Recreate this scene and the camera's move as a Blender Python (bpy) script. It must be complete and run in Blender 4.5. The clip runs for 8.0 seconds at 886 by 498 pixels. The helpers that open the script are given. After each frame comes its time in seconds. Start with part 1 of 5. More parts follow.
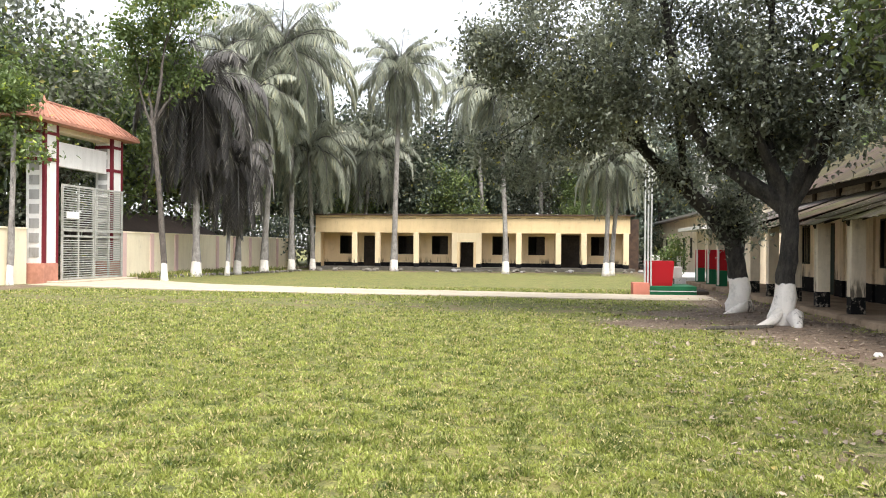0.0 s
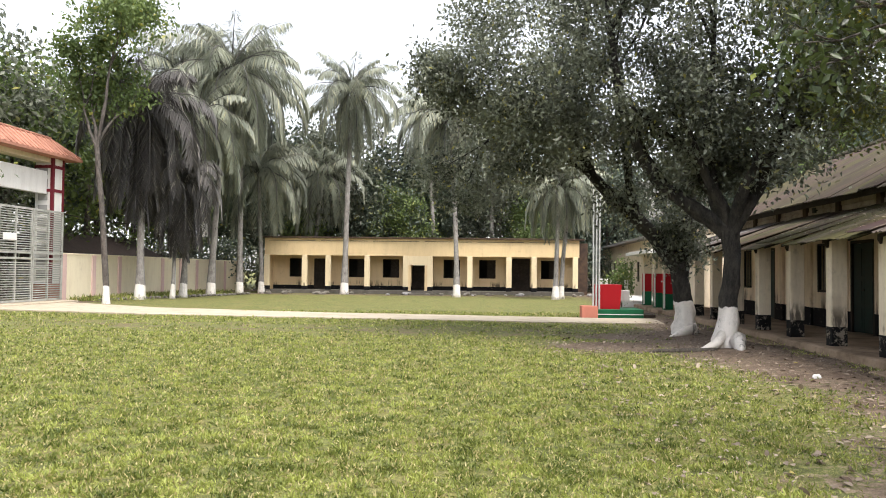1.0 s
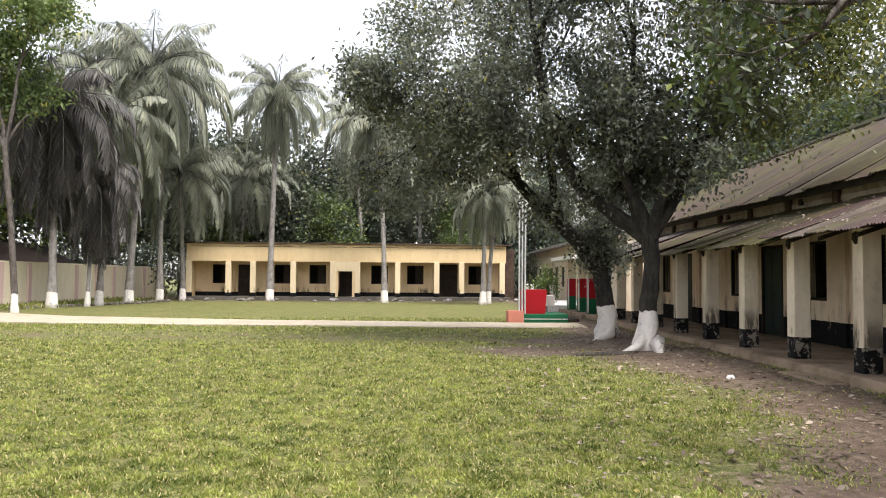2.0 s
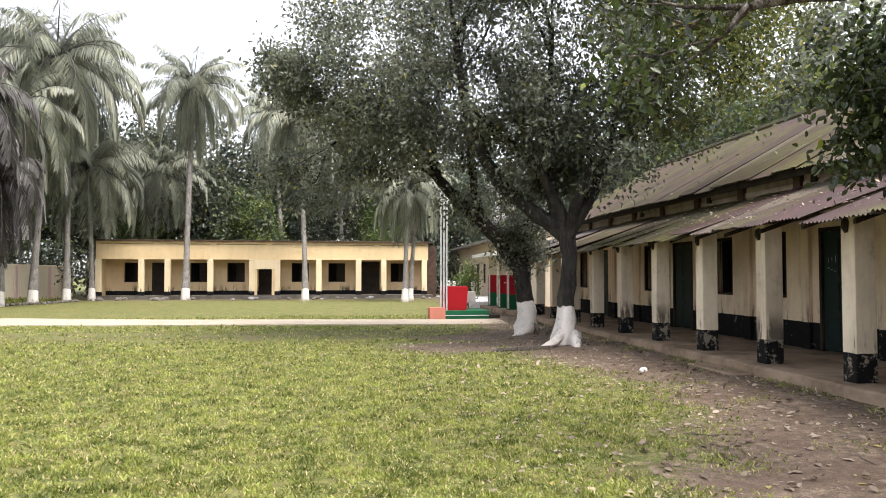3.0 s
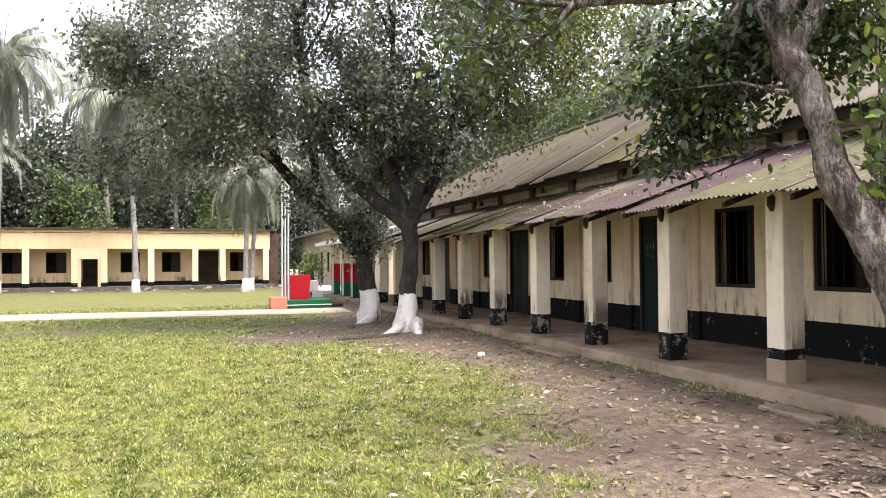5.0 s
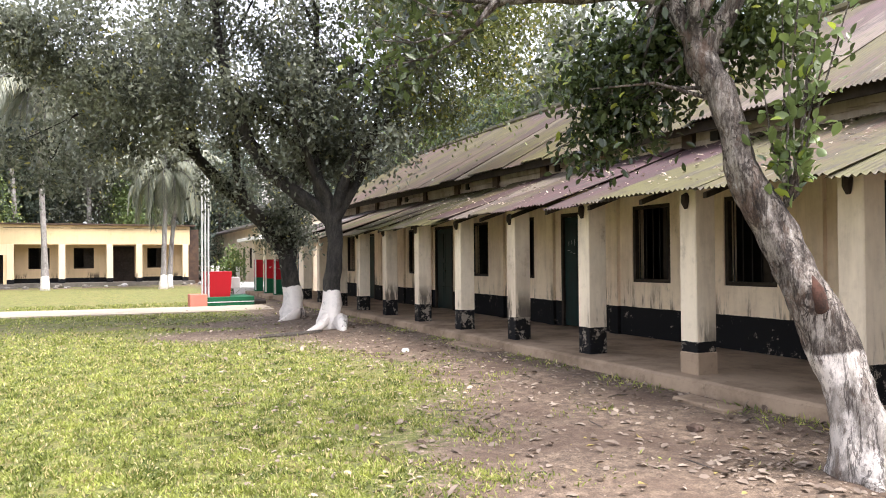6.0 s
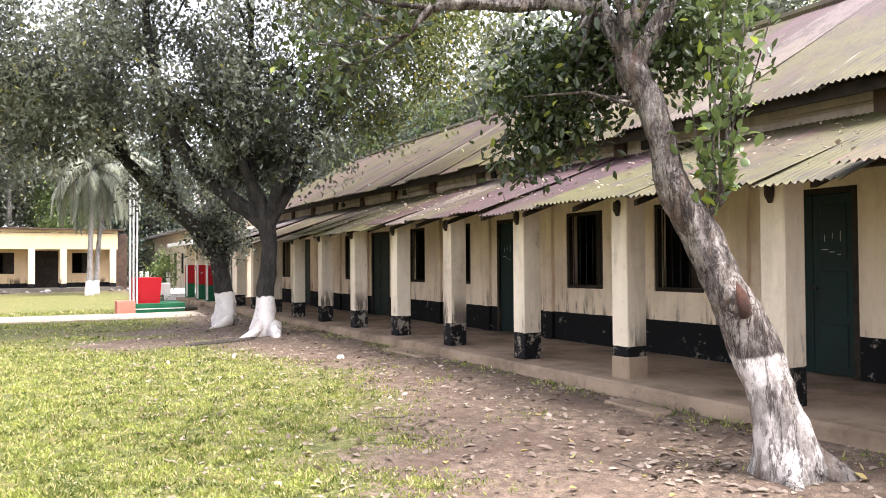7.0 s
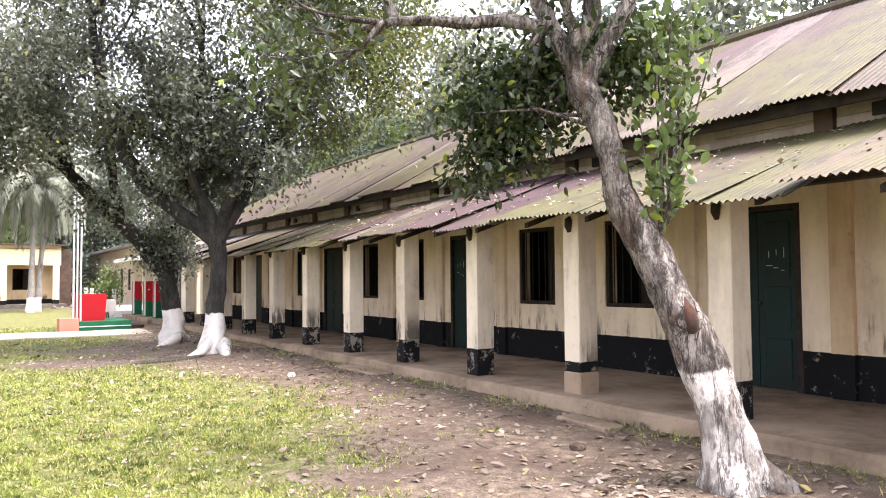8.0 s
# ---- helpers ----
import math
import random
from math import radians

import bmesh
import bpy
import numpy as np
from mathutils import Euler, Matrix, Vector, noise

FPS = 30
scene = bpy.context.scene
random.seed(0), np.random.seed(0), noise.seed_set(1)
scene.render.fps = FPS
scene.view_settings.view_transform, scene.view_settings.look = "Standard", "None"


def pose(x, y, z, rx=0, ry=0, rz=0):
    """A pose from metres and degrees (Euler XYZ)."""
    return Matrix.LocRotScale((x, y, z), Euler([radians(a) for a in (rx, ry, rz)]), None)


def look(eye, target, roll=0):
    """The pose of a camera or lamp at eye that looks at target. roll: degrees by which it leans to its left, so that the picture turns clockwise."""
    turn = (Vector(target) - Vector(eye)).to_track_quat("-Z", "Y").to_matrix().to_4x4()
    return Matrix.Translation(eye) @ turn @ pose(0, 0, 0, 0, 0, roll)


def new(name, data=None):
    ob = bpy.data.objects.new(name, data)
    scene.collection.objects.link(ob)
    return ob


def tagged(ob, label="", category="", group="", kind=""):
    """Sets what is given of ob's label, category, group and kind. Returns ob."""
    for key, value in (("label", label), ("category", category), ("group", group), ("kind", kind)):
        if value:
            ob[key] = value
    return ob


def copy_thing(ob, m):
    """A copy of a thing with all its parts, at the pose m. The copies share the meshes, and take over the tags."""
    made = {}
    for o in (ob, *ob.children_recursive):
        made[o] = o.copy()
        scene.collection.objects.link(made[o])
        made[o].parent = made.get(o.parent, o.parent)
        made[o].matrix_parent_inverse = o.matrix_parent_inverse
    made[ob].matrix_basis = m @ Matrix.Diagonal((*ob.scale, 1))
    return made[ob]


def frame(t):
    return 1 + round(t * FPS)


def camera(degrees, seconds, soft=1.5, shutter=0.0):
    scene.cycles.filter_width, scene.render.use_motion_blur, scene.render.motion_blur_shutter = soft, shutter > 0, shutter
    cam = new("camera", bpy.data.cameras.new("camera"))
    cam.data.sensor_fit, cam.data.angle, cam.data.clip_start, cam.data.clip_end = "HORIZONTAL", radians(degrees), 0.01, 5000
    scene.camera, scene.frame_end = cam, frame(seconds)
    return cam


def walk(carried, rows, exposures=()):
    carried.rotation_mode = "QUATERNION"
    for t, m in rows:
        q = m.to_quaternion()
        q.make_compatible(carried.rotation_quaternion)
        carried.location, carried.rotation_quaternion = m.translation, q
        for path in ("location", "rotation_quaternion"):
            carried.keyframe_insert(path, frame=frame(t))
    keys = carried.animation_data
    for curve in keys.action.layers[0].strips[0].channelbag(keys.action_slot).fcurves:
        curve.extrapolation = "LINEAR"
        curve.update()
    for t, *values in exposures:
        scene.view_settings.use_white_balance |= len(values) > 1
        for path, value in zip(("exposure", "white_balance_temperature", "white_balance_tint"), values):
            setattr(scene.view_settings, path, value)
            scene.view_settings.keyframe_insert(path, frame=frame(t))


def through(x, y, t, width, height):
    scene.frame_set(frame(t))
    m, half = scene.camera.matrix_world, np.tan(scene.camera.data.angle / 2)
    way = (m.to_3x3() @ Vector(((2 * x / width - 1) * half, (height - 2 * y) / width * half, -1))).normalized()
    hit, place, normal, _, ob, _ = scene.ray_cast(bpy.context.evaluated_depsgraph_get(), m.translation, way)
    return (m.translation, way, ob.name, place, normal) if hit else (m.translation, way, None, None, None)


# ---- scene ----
# the camera turns at eye height and drifts an arm's length with it: seconds, x, y, yaw, pitch, lean
cam = camera(61.20, 8.0, soft=1.0)
EYE = 1.58
TURNS = [
    (0.0, 0.000, 0.000, 0.000, -0.030, -0.440),
    (0.5, 0.017, 0.023, -1.449, 1.026, -0.500),
    (1.0, 0.035, 0.042, -3.699, 1.779, -0.601),
    (1.5, 0.054, 0.060, -6.351, 2.176, -0.550),
    (3.0, 0.117, 0.097, -15.070, 2.060, -0.002),
    (3.5, 0.139, 0.107, -18.057, 1.914, 0.100),
    (4.0, 0.161, 0.115, -20.974, 1.628, 0.184),
    (4.5, 0.184, 0.122, -23.907, 1.355, 0.337),
    (6.0, 0.250, 0.141, -32.485, 0.756, 0.498),
    (6.5, 0.271, 0.147, -35.012, 0.772, 0.403),
    (7.0, 0.291, 0.154, -37.246, 1.167, 0.397),
    (7.5, 0.311, 0.162, -39.196, 1.769, 0.424),
    (8.0, 0.329, 0.172, -40.737, 2.360, 0.453),
]
walk(cam, [(t, pose(x, y, EYE, 90 + pitch, lean, yaw)) for t, x, y, yaw, pitch, lean in TURNS], exposures=[(0.0, 1.98, 6500, 10), (1.5, 1.70, 6500, 12), (3.5, 2.02, 6450, 14), (4.5, 2.26, 6400, 15), (6.5, 2.54, 6330, 18), (8.0, 2.84, 6290, 20)])

# ---- world and light: bright haze ----
SUN_EL, SUN_AZ = 60.0, 152.0   # height above the horizon, compass turn from +y towards +x
world = bpy.data.worlds.new("hazy_sky")
scene.world = world
world.use_nodes = True
wn, wl = world.node_tree.nodes, world.node_tree.links
wn.clear()
w_out = wn.new("ShaderNodeOutputWorld")
w_bg = wn.new("ShaderNodeBackground")
w_sky = wn.new("ShaderNodeTexSky")
w_sky.sky_type = "NISHITA"
w_sky.sun_disc = False
w_sky.sun_elevation, w_sky.sun_rotation = radians(SUN_EL), radians(SUN_AZ)
w_sky.air_density, w_sky.dust_density, w_sky.ozone_density = 1.0, 1.5, 1.0
w_hsv = wn.new("ShaderNodeHueSaturation")
w_hsv.inputs["Saturation"].default_value = 0.25
w_bg.inputs["Strength"].default_value = 0.12
wl.new(w_sky.outputs[0], w_hsv.inputs["Color"])
wl.new(w_hsv.outputs[0], w_bg.inputs["Color"])
wl.new(w_bg.outputs[0], w_out.inputs["Surface"])
sun = new("sun", bpy.data.lights.new("sun", "SUN"))
sun.data.energy, sun.data.angle, sun.data.color = 1.5, radians(35), (1.0, 0.95, 0.86)
sun_way = Vector((math.sin(radians(SUN_AZ)) * math.cos(radians(SUN_EL)), math.cos(radians(SUN_AZ)) * math.cos(radians(SUN_EL)), math.sin(radians(SUN_EL))))
sun.matrix_world = look(sun_way * 60, (0, 0, 0))

# ---- materials ----
def material(name):
    m = bpy.data.materials.new(name)
    m.use_nodes = True
    n = m.node_tree.nodes
    return m, n, m.node_tree.links, n["Principled BSDF"]


def noise_node(n, l, scale, detail=4, rough=0.6, vec=None):
    t = n.new("ShaderNodeTexNoise")
    t.inputs["Scale"].default_value, t.inputs["Detail"].default_value, t.inputs["Roughness"].default_value = scale, detail, rough
    if vec:
        l.new(vec, t.inputs["Vector"])
    return t.outputs["Fac"]


def ramp(n, l, fac, stops):
    r = n.new("ShaderNodeValToRGB")
    e = r.color_ramp.elements
    while len(e) < len(stops):
        e.new(0.5)
    for el, (p, c) in zip(e, stops):
        el.position, el.color = p, (*c, 1) if len(c) == 3 else c
    l.new(fac, r.inputs["Fac"])
    return r.outputs["Color"]


def mix(n, l, fac, a, b, mode="MIX"):
    x = n.new("ShaderNodeMix")
    x.data_type, x.blend_type = "RGBA", mode
    for sock, v in ((x.inputs[0], fac), (x.inputs[6], a), (x.inputs[7], b)):
        if isinstance(v, (int, float)):
            sock.default_value = v
        elif isinstance(v, tuple):
            sock.default_value = (*v, 1)
        else:
            l.new(v, sock)
    return x.outputs[2]


def sums(n, l, op, a, b=0.0, c=0.0):
    x = n.new("ShaderNodeMath")
    x.operation = op
    for sock, v in zip(x.inputs, (a, b, c)):
        if isinstance(v, (int, float)):
            sock.default_value = v
        else:
            l.new(v, sock)
    return x.outputs[0]


def step(n, l, v, lo, hi):
    r = n.new("ShaderNodeMapRange")
    r.interpolation_type = "SMOOTHSTEP"
    l.new(v, r.inputs[0])
    r.inputs[1].default_value, r.inputs[2].default_value = lo, hi
    return r.outputs[0]


def bump(n, l, bsdf, height, strength=0.4, dist=0.02):
    b = n.new("ShaderNodeBump")
    b.inputs["Strength"].default_value, b.inputs["Distance"].default_value = strength, dist
    l.new(height, b.inputs["Height"])
    l.new(b.outputs[0], bsdf.inputs["Normal"])


def place(n, world_space=True):
    if world_space:
        return n.new("ShaderNodeNewGeometry").outputs["Position"]
    return n.new("ShaderNodeTexCoord").outputs["Object"]


def plaster(name, base, dirt, amount=0.5, scale=1.0, band=None, band_color=(0.008, 0.008, 0.009), rough=0.85, peel=(0.30, 0.26, 0.21), chips=0.60, runs=(2.7, 2.7, 0.42)):
    """Painted, stained plaster; band: height up to which it is painted black, with a worn edge."""
    m, n, l, b = material(name)
    pos = place(n)
    big, fine = noise_node(n, l, 0.7 * scale, 5, 0.65, pos), noise_node(n, l, 9 * scale, 5, 0.7, pos)
    stretch = n.new("ShaderNodeMapping")
    stretch.inputs["Scale"].default_value = runs
    l.new(pos, stretch.inputs["Vector"])
    streak = noise_node(n, l, 1.2, 5, 0.7, stretch.outputs[0])
    f = sums(n, l, "MULTIPLY", step(n, l, sums(n, l, "MULTIPLY_ADD", streak, 0.6, sums(n, l, "MULTIPLY", big, 0.5)), 0.42, 0.75), amount)
    col = mix(n, l, f, base, dirt)
    col = mix(n, l, sums(n, l, "MULTIPLY", step(n, l, fine, 0.5, 0.75), 0.22), col, dirt)
    blot = step(n, l, sums(n, l, "MULTIPLY_ADD", noise_node(n, l, 2.2 * scale, 7, 0.72, pos), 0.7, sums(n, l, "MULTIPLY", streak, 0.35)), 0.58, 0.74)
    col = mix(n, l, sums(n, l, "MULTIPLY", blot, min(0.75, amount)), col, tuple(0.45 * c for c in dirt))
    if band is not None:
        sep = n.new("ShaderNodeSeparateXYZ")
        l.new(place(n, False), sep.inputs[0])
        edge = sums(n, l, "MULTIPLY_ADD", fine, 0.03, sep.outputs[2])
        f_band = sums(n, l, "SUBTRACT", 1.0, step(n, l, edge, band + 0.012, band + 0.018))
        smear = sums(n, l, "MULTIPLY", step(n, l, streak, 0.53, 0.62), sums(n, l, "SUBTRACT", 1.0, step(n, l, sums(n, l, "MULTIPLY_ADD", big, -0.7, sep.outputs[2]), band - 0.30, band + 0.10)))
        col = mix(n, l, sums(n, l, "MULTIPLY", smear, 0.8), col, (0.03, 0.027, 0.024))
        chip = step(n, l, noise_node(n, l, 6.0, 7, 0.78, pos), chips, chips + 0.05)
        black = mix(n, l, sums(n, l, "MULTIPLY", chip, 0.75), band_color, peel)
        col = mix(n, l, f_band, col, black)
    l.new(col, b.inputs["Base Color"])
    b.inputs["Roughness"].default_value = rough
    b.inputs["Specular IOR Level"].default_value = 0.06 if rough > 0.9 else 0.18
    bump(n, l, b, sums(n, l, "MULTIPLY_ADD", fine, 0.6, big), 0.45, 0.014)
    return m


def simple(name, base, other, scale=6.0, rough=0.6, metal=0.0, bumped=0.25, random_tint=0.0):
    m, n, l, b = material(name)
    pos = place(n, False)
    big, fine = noise_node(n, l, scale * 0.25, 4, 0.6, pos), noise_node(n, l, scale, 6, 0.7, pos)
    col = mix(n, l, step(n, l, sums(n, l, "MULTIPLY_ADD", big, 0.5, sums(n, l, "MULTIPLY", fine, 0.5)), 0.36, 0.66), base, other)
    if random_tint:
        rnd = n.new("ShaderNodeObjectInfo").outputs["Random"]
        col = mix(n, l, sums(n, l, "MULTIPLY", rnd, random_tint), col, (0.03, 0.025, 0.02))
    l.new(col, b.inputs["Base Color"])
    b.inputs["Roughness"].default_value, b.inputs["Metallic"].default_value = rough, metal
    b.inputs["Specular IOR Level"].default_value = 0.5 if metal else 0.22
    bump(n, l, b, fine, bumped, 0.01)
    return m


def foliage(name, dark, light, odd, rough=0.45, through=0.25, odd_share=0.93, patch=0.6, mottle=0.45):
    """Leaves: each leaf its own tint, clumps lighter and darker, some light passing through."""
    m, n, l, b = material(name)
    rnd = n.new("ShaderNodeNewGeometry").outputs["Random Per Island"]
    tint = n.new("ShaderNodeObjectInfo").outputs["Random"]
    big = noise_node(n, l, patch, 4, 0.65, place(n))
    f = sums(n, l, "MULTIPLY_ADD", rnd, 1.0 - mottle, sums(n, l, "MULTIPLY", step(n, l, big, 0.36, 0.66), mottle))
    col = mix(n, l, f, dark, light)
    col = mix(n, l, step(n, l, rnd, odd_share, odd_share + 0.01), col, odd)
    col = mix(n, l, sums(n, l, "MULTIPLY", tint, 0.35), col, dark)
    l.new(col, b.inputs["Base Color"])
    b.inputs["Roughness"].default_value = rough
    tr = n.new("ShaderNodeBsdfTranslucent")
    l.new(col, tr.inputs["Color"])
    mx = n.new("ShaderNodeMixShader")
    mx.inputs[0].default_value = through
    l.new(b.outputs[0], mx.inputs[1])
    l.new(tr.outputs[0], mx.inputs[2])
    l.new(mx.outputs[0], n["Material Output"].inputs["Surface"])
    return m


def bark(name, base, other, paint=None, paint_color=(0.80, 0.75, 0.70), scale=9.0, wear=0.5, cracks=0.0):
    """Rough bark, limewashed up to the height paint, with a ragged worn edge."""
    m, n, l, b = material(name)
    pos = place(n, False)
    st = n.new("ShaderNodeMapping")
    st.inputs["Scale"].default_value = (1, 1, 0.35)
    l.new(pos, st.inputs["Vector"])
    rough, big = noise_node(n, l, scale, 8, 0.75, st.outputs[0]), noise_node(n, l, 1.7, 4, 0.6, pos)
    flake = noise_node(n, l, scale * 3.2, 6, 0.8, st.outputs[0])
    col = mix(n, l, step(n, l, sums(n, l, "MULTIPLY_ADD", rough, 0.6, sums(n, l, "MULTIPLY", flake, 0.4)), 0.42, 0.60), base, other)
    col = mix(n, l, sums(n, l, "MULTIPLY", step(n, l, big, 0.5, 0.7), 0.5), col, tuple(0.45 * c for c in base))
    col = mix(n, l, sums(n, l, "MULTIPLY", step(n, l, flake, 0.60, 0.68), 0.55), col, tuple(min(0.6, 1.9 * c) for c in other))
    col = mix(n, l, sums(n, l, "SUBTRACT", 1.0, step(n, l, rough, 0.36, 0.42)), col, tuple(0.3 * c for c in base))
    painted = None
    if paint:
        sep = n.new("ShaderNodeSeparateXYZ")
        l.new(pos, sep.inputs[0])
        edge = sums(n, l, "MULTIPLY_ADD", big, 0.35, sums(n, l, "MULTIPLY_ADD", rough, 0.12, sep.outputs[2]))
        f = sums(n, l, "SUBTRACT", 1.0, step(n, l, edge, paint + 0.22, paint + 0.26))
        painted = f
        worn = step(n, l, sums(n, l, "MULTIPLY_ADD", big, 0.5, sums(n, l, "MULTIPLY", rough, 0.7)), 0.68 - 0.12 * wear, 0.76 - 0.12 * wear)
        lime = mix(n, l, step(n, l, noise_node(n, l, 6, 6, 0.7, pos), 0.45, 0.75), paint_color, tuple(0.74 * c for c in paint_color))
        col = mix(n, l, sums(n, l, "MULTIPLY", f, sums(n, l, "SUBTRACT", 1.0, sums(n, l, "MULTIPLY", worn, 0.85))), col, lime)
    if cracks:                                 # split plates, rubbed brown patches and long upright fissures
        st2 = n.new("ShaderNodeMapping")
        st2.inputs["Scale"].default_value = (1, 1, 0.30)
        l.new(pos, st2.inputs["Vector"])
        plate = n.new("ShaderNodeTexVoronoi")
        plate.feature = "DISTANCE_TO_EDGE"
        plate.inputs["Scale"].default_value = 15.0
        warp = n.new("ShaderNodeVectorMath")
        warp.operation = "MULTIPLY_ADD"
        wob = n.new("ShaderNodeTexNoise")
        wob.inputs["Scale"].default_value, wob.inputs["Detail"].default_value = 8.0, 4.0
        l.new(pos, wob.inputs["Vector"])
        l.new(wob.outputs["Color"], warp.inputs[0])
        warp.inputs[1].default_value = (0.16, 0.16, 0.16)
        l.new(st2.outputs[0], warp.inputs[2])
        l.new(warp.outputs[0], plate.inputs["Vector"])
        split = sums(n, l, "SUBTRACT", 1.0, step(n, l, plate.outputs["Distance"], 0.02, 0.14))
        open_ = step(n, l, noise_node(n, l, 5.0, 5, 0.7, pos), 0.42, 0.58)
        col = mix(n, l, sums(n, l, "MULTIPLY", sums(n, l, "MULTIPLY", split, open_), sums(n, l, "SUBTRACT", 1.0, painted) if painted else cracks), col, (0.022, 0.016, 0.013))
        rub = step(n, l, noise_node(n, l, 3.1, 7, 0.75, st.outputs[0]), 0.53, 0.59)
        col = mix(n, l, sums(n, l, "MULTIPLY", rub, 0.55), col, (0.13, 0.075, 0.048))
        st3 = n.new("ShaderNodeMapping")
        st3.inputs["Scale"].default_value = (1, 1, 0.12)
        l.new(pos, st3.inputs["Vector"])
        gap = sums(n, l, "ABSOLUTE", sums(n, l, "SUBTRACT", noise_node(n, l, 3.2, 6, 0.7, st3.outputs[0]), 0.46))
        col = mix(n, l, sums(n, l, "MULTIPLY", sums(n, l, "SUBTRACT", 1.0, step(n, l, gap, 0.003, 0.022)), 0.75), col, (0.03, 0.02, 0.016))
        scuff = step(n, l, noise_node(n, l, 26.0, 6, 0.8, st2.outputs[0]), 0.53, 0.60)
        col = mix(n, l, sums(n, l, "MULTIPLY", scuff, 0.55), col, (0.10, 0.068, 0.05))
    l.new(col, b.inputs["Base Color"])
    b.inputs["Roughness"].default_value = 0.9
    bump(n, l, b, sums(n, l, "MULTIPLY_ADD", flake, 0.5, rough), 1.0, 0.06)
    return m


def tin(name, clean, rust, moss, moss_share=0.5):
    """Weathered corrugated iron: each sheet its own age, rust streaks down the slope, moss and lichen patches."""
    m, n, l, b = material(name)
    pos, own = place(n), place(n, False)
    rnd = n.new("ShaderNodeObjectInfo").outputs["Random"]
    st = n.new("ShaderNodeMapping")
    st.inputs["Scale"].default_value = (0.45, 9, 0.5)
    l.new(own, st.inputs["Vector"])
    off = n.new("ShaderNodeCombineXYZ")
    l.new(sums(n, l, "MULTIPLY", rnd, 37.0), off.inputs[0])
    l.new(sums(n, l, "MULTIPLY", rnd, 91.0), off.inputs[1])
    l.new(off.outputs[0], st.inputs["Location"])
    streak, region, speck = noise_node(n, l, 1.6, 6, 0.7, st.outputs[0]), noise_node(n, l, 0.33, 4, 0.65, pos), noise_node(n, l, 11, 6, 0.75, pos)
    col = mix(n, l, step(n, l, sums(n, l, "MULTIPLY_ADD", streak, 0.7, sums(n, l, "MULTIPLY", rnd, 0.45)), 0.42, 0.72), clean, rust)
    age = sums(n, l, "FRACT", sums(n, l, "MULTIPLY", rnd, 7.31))
    col = mix(n, l, sums(n, l, "MULTIPLY", age, 0.55), col, tuple(0.42 * c for c in rust))
    gm = sums(n, l, "ADD", sums(n, l, "MULTIPLY_ADD", region, 0.9, sums(n, l, "MULTIPLY", speck, 0.25)), sums(n, l, "MULTIPLY_ADD", rnd, 0.25, sums(n, l, "MULTIPLY", streak, 0.3)))
    col = mix(n, l, step(n, l, gm, 1.05 - 0.4 * moss_share, 1.25 - 0.4 * moss_share), col, moss)
    down = n.new("ShaderNodeSeparateXYZ")
    l.new(own, down.inputs[0])
    low = step(n, l, sums(n, l, "MULTIPLY_ADD", sums(n, l, "SUBTRACT", region, 0.5), 3.0, down.outputs[0]), 0.9, 3.2)
    col = mix(n, l, sums(n, l, "MULTIPLY", sums(n, l, "MULTIPLY", low, step(n, l, streak, 0.38, 0.60)), moss_share), col, moss)
    pale = step(n, l, sums(n, l, "FRACT", sums(n, l, "MULTIPLY", rnd, 13.7)), 0.80, 0.84)
    col = mix(n, l, sums(n, l, "MULTIPLY", pale, 0.4), col, (0.22, 0.18, 0.16))
    grime = step(n, l, sums(n, l, "MULTIPLY_ADD", streak, 0.6, sums(n, l, "MULTIPLY", noise_node(n, l, 2.3, 6, 0.7, pos), 0.55)), 0.53, 0.68)
    col = mix(n, l, sums(n, l, "MULTIPLY", grime, 0.72), col, (0.04, 0.03, 0.025))
    col = mix(n, l, sums(n, l, "MULTIPLY", step(n, l, speck, 0.60, 0.68), 0.6), col, (0.02, 0.018, 0.014))
    col = mix(n, l, sums(n, l, "MULTIPLY", step(n, l, streak, 0.60, 0.72), 0.6), col, (0.36, 0.31, 0.23))
    l.new(col, b.inputs["Base Color"])
    b.inputs["Roughness"].default_value, b.inputs["Metallic"].default_value = 0.7, 0.0
    bump(n, l, b, speck, 0.3, 0.01)
    return m


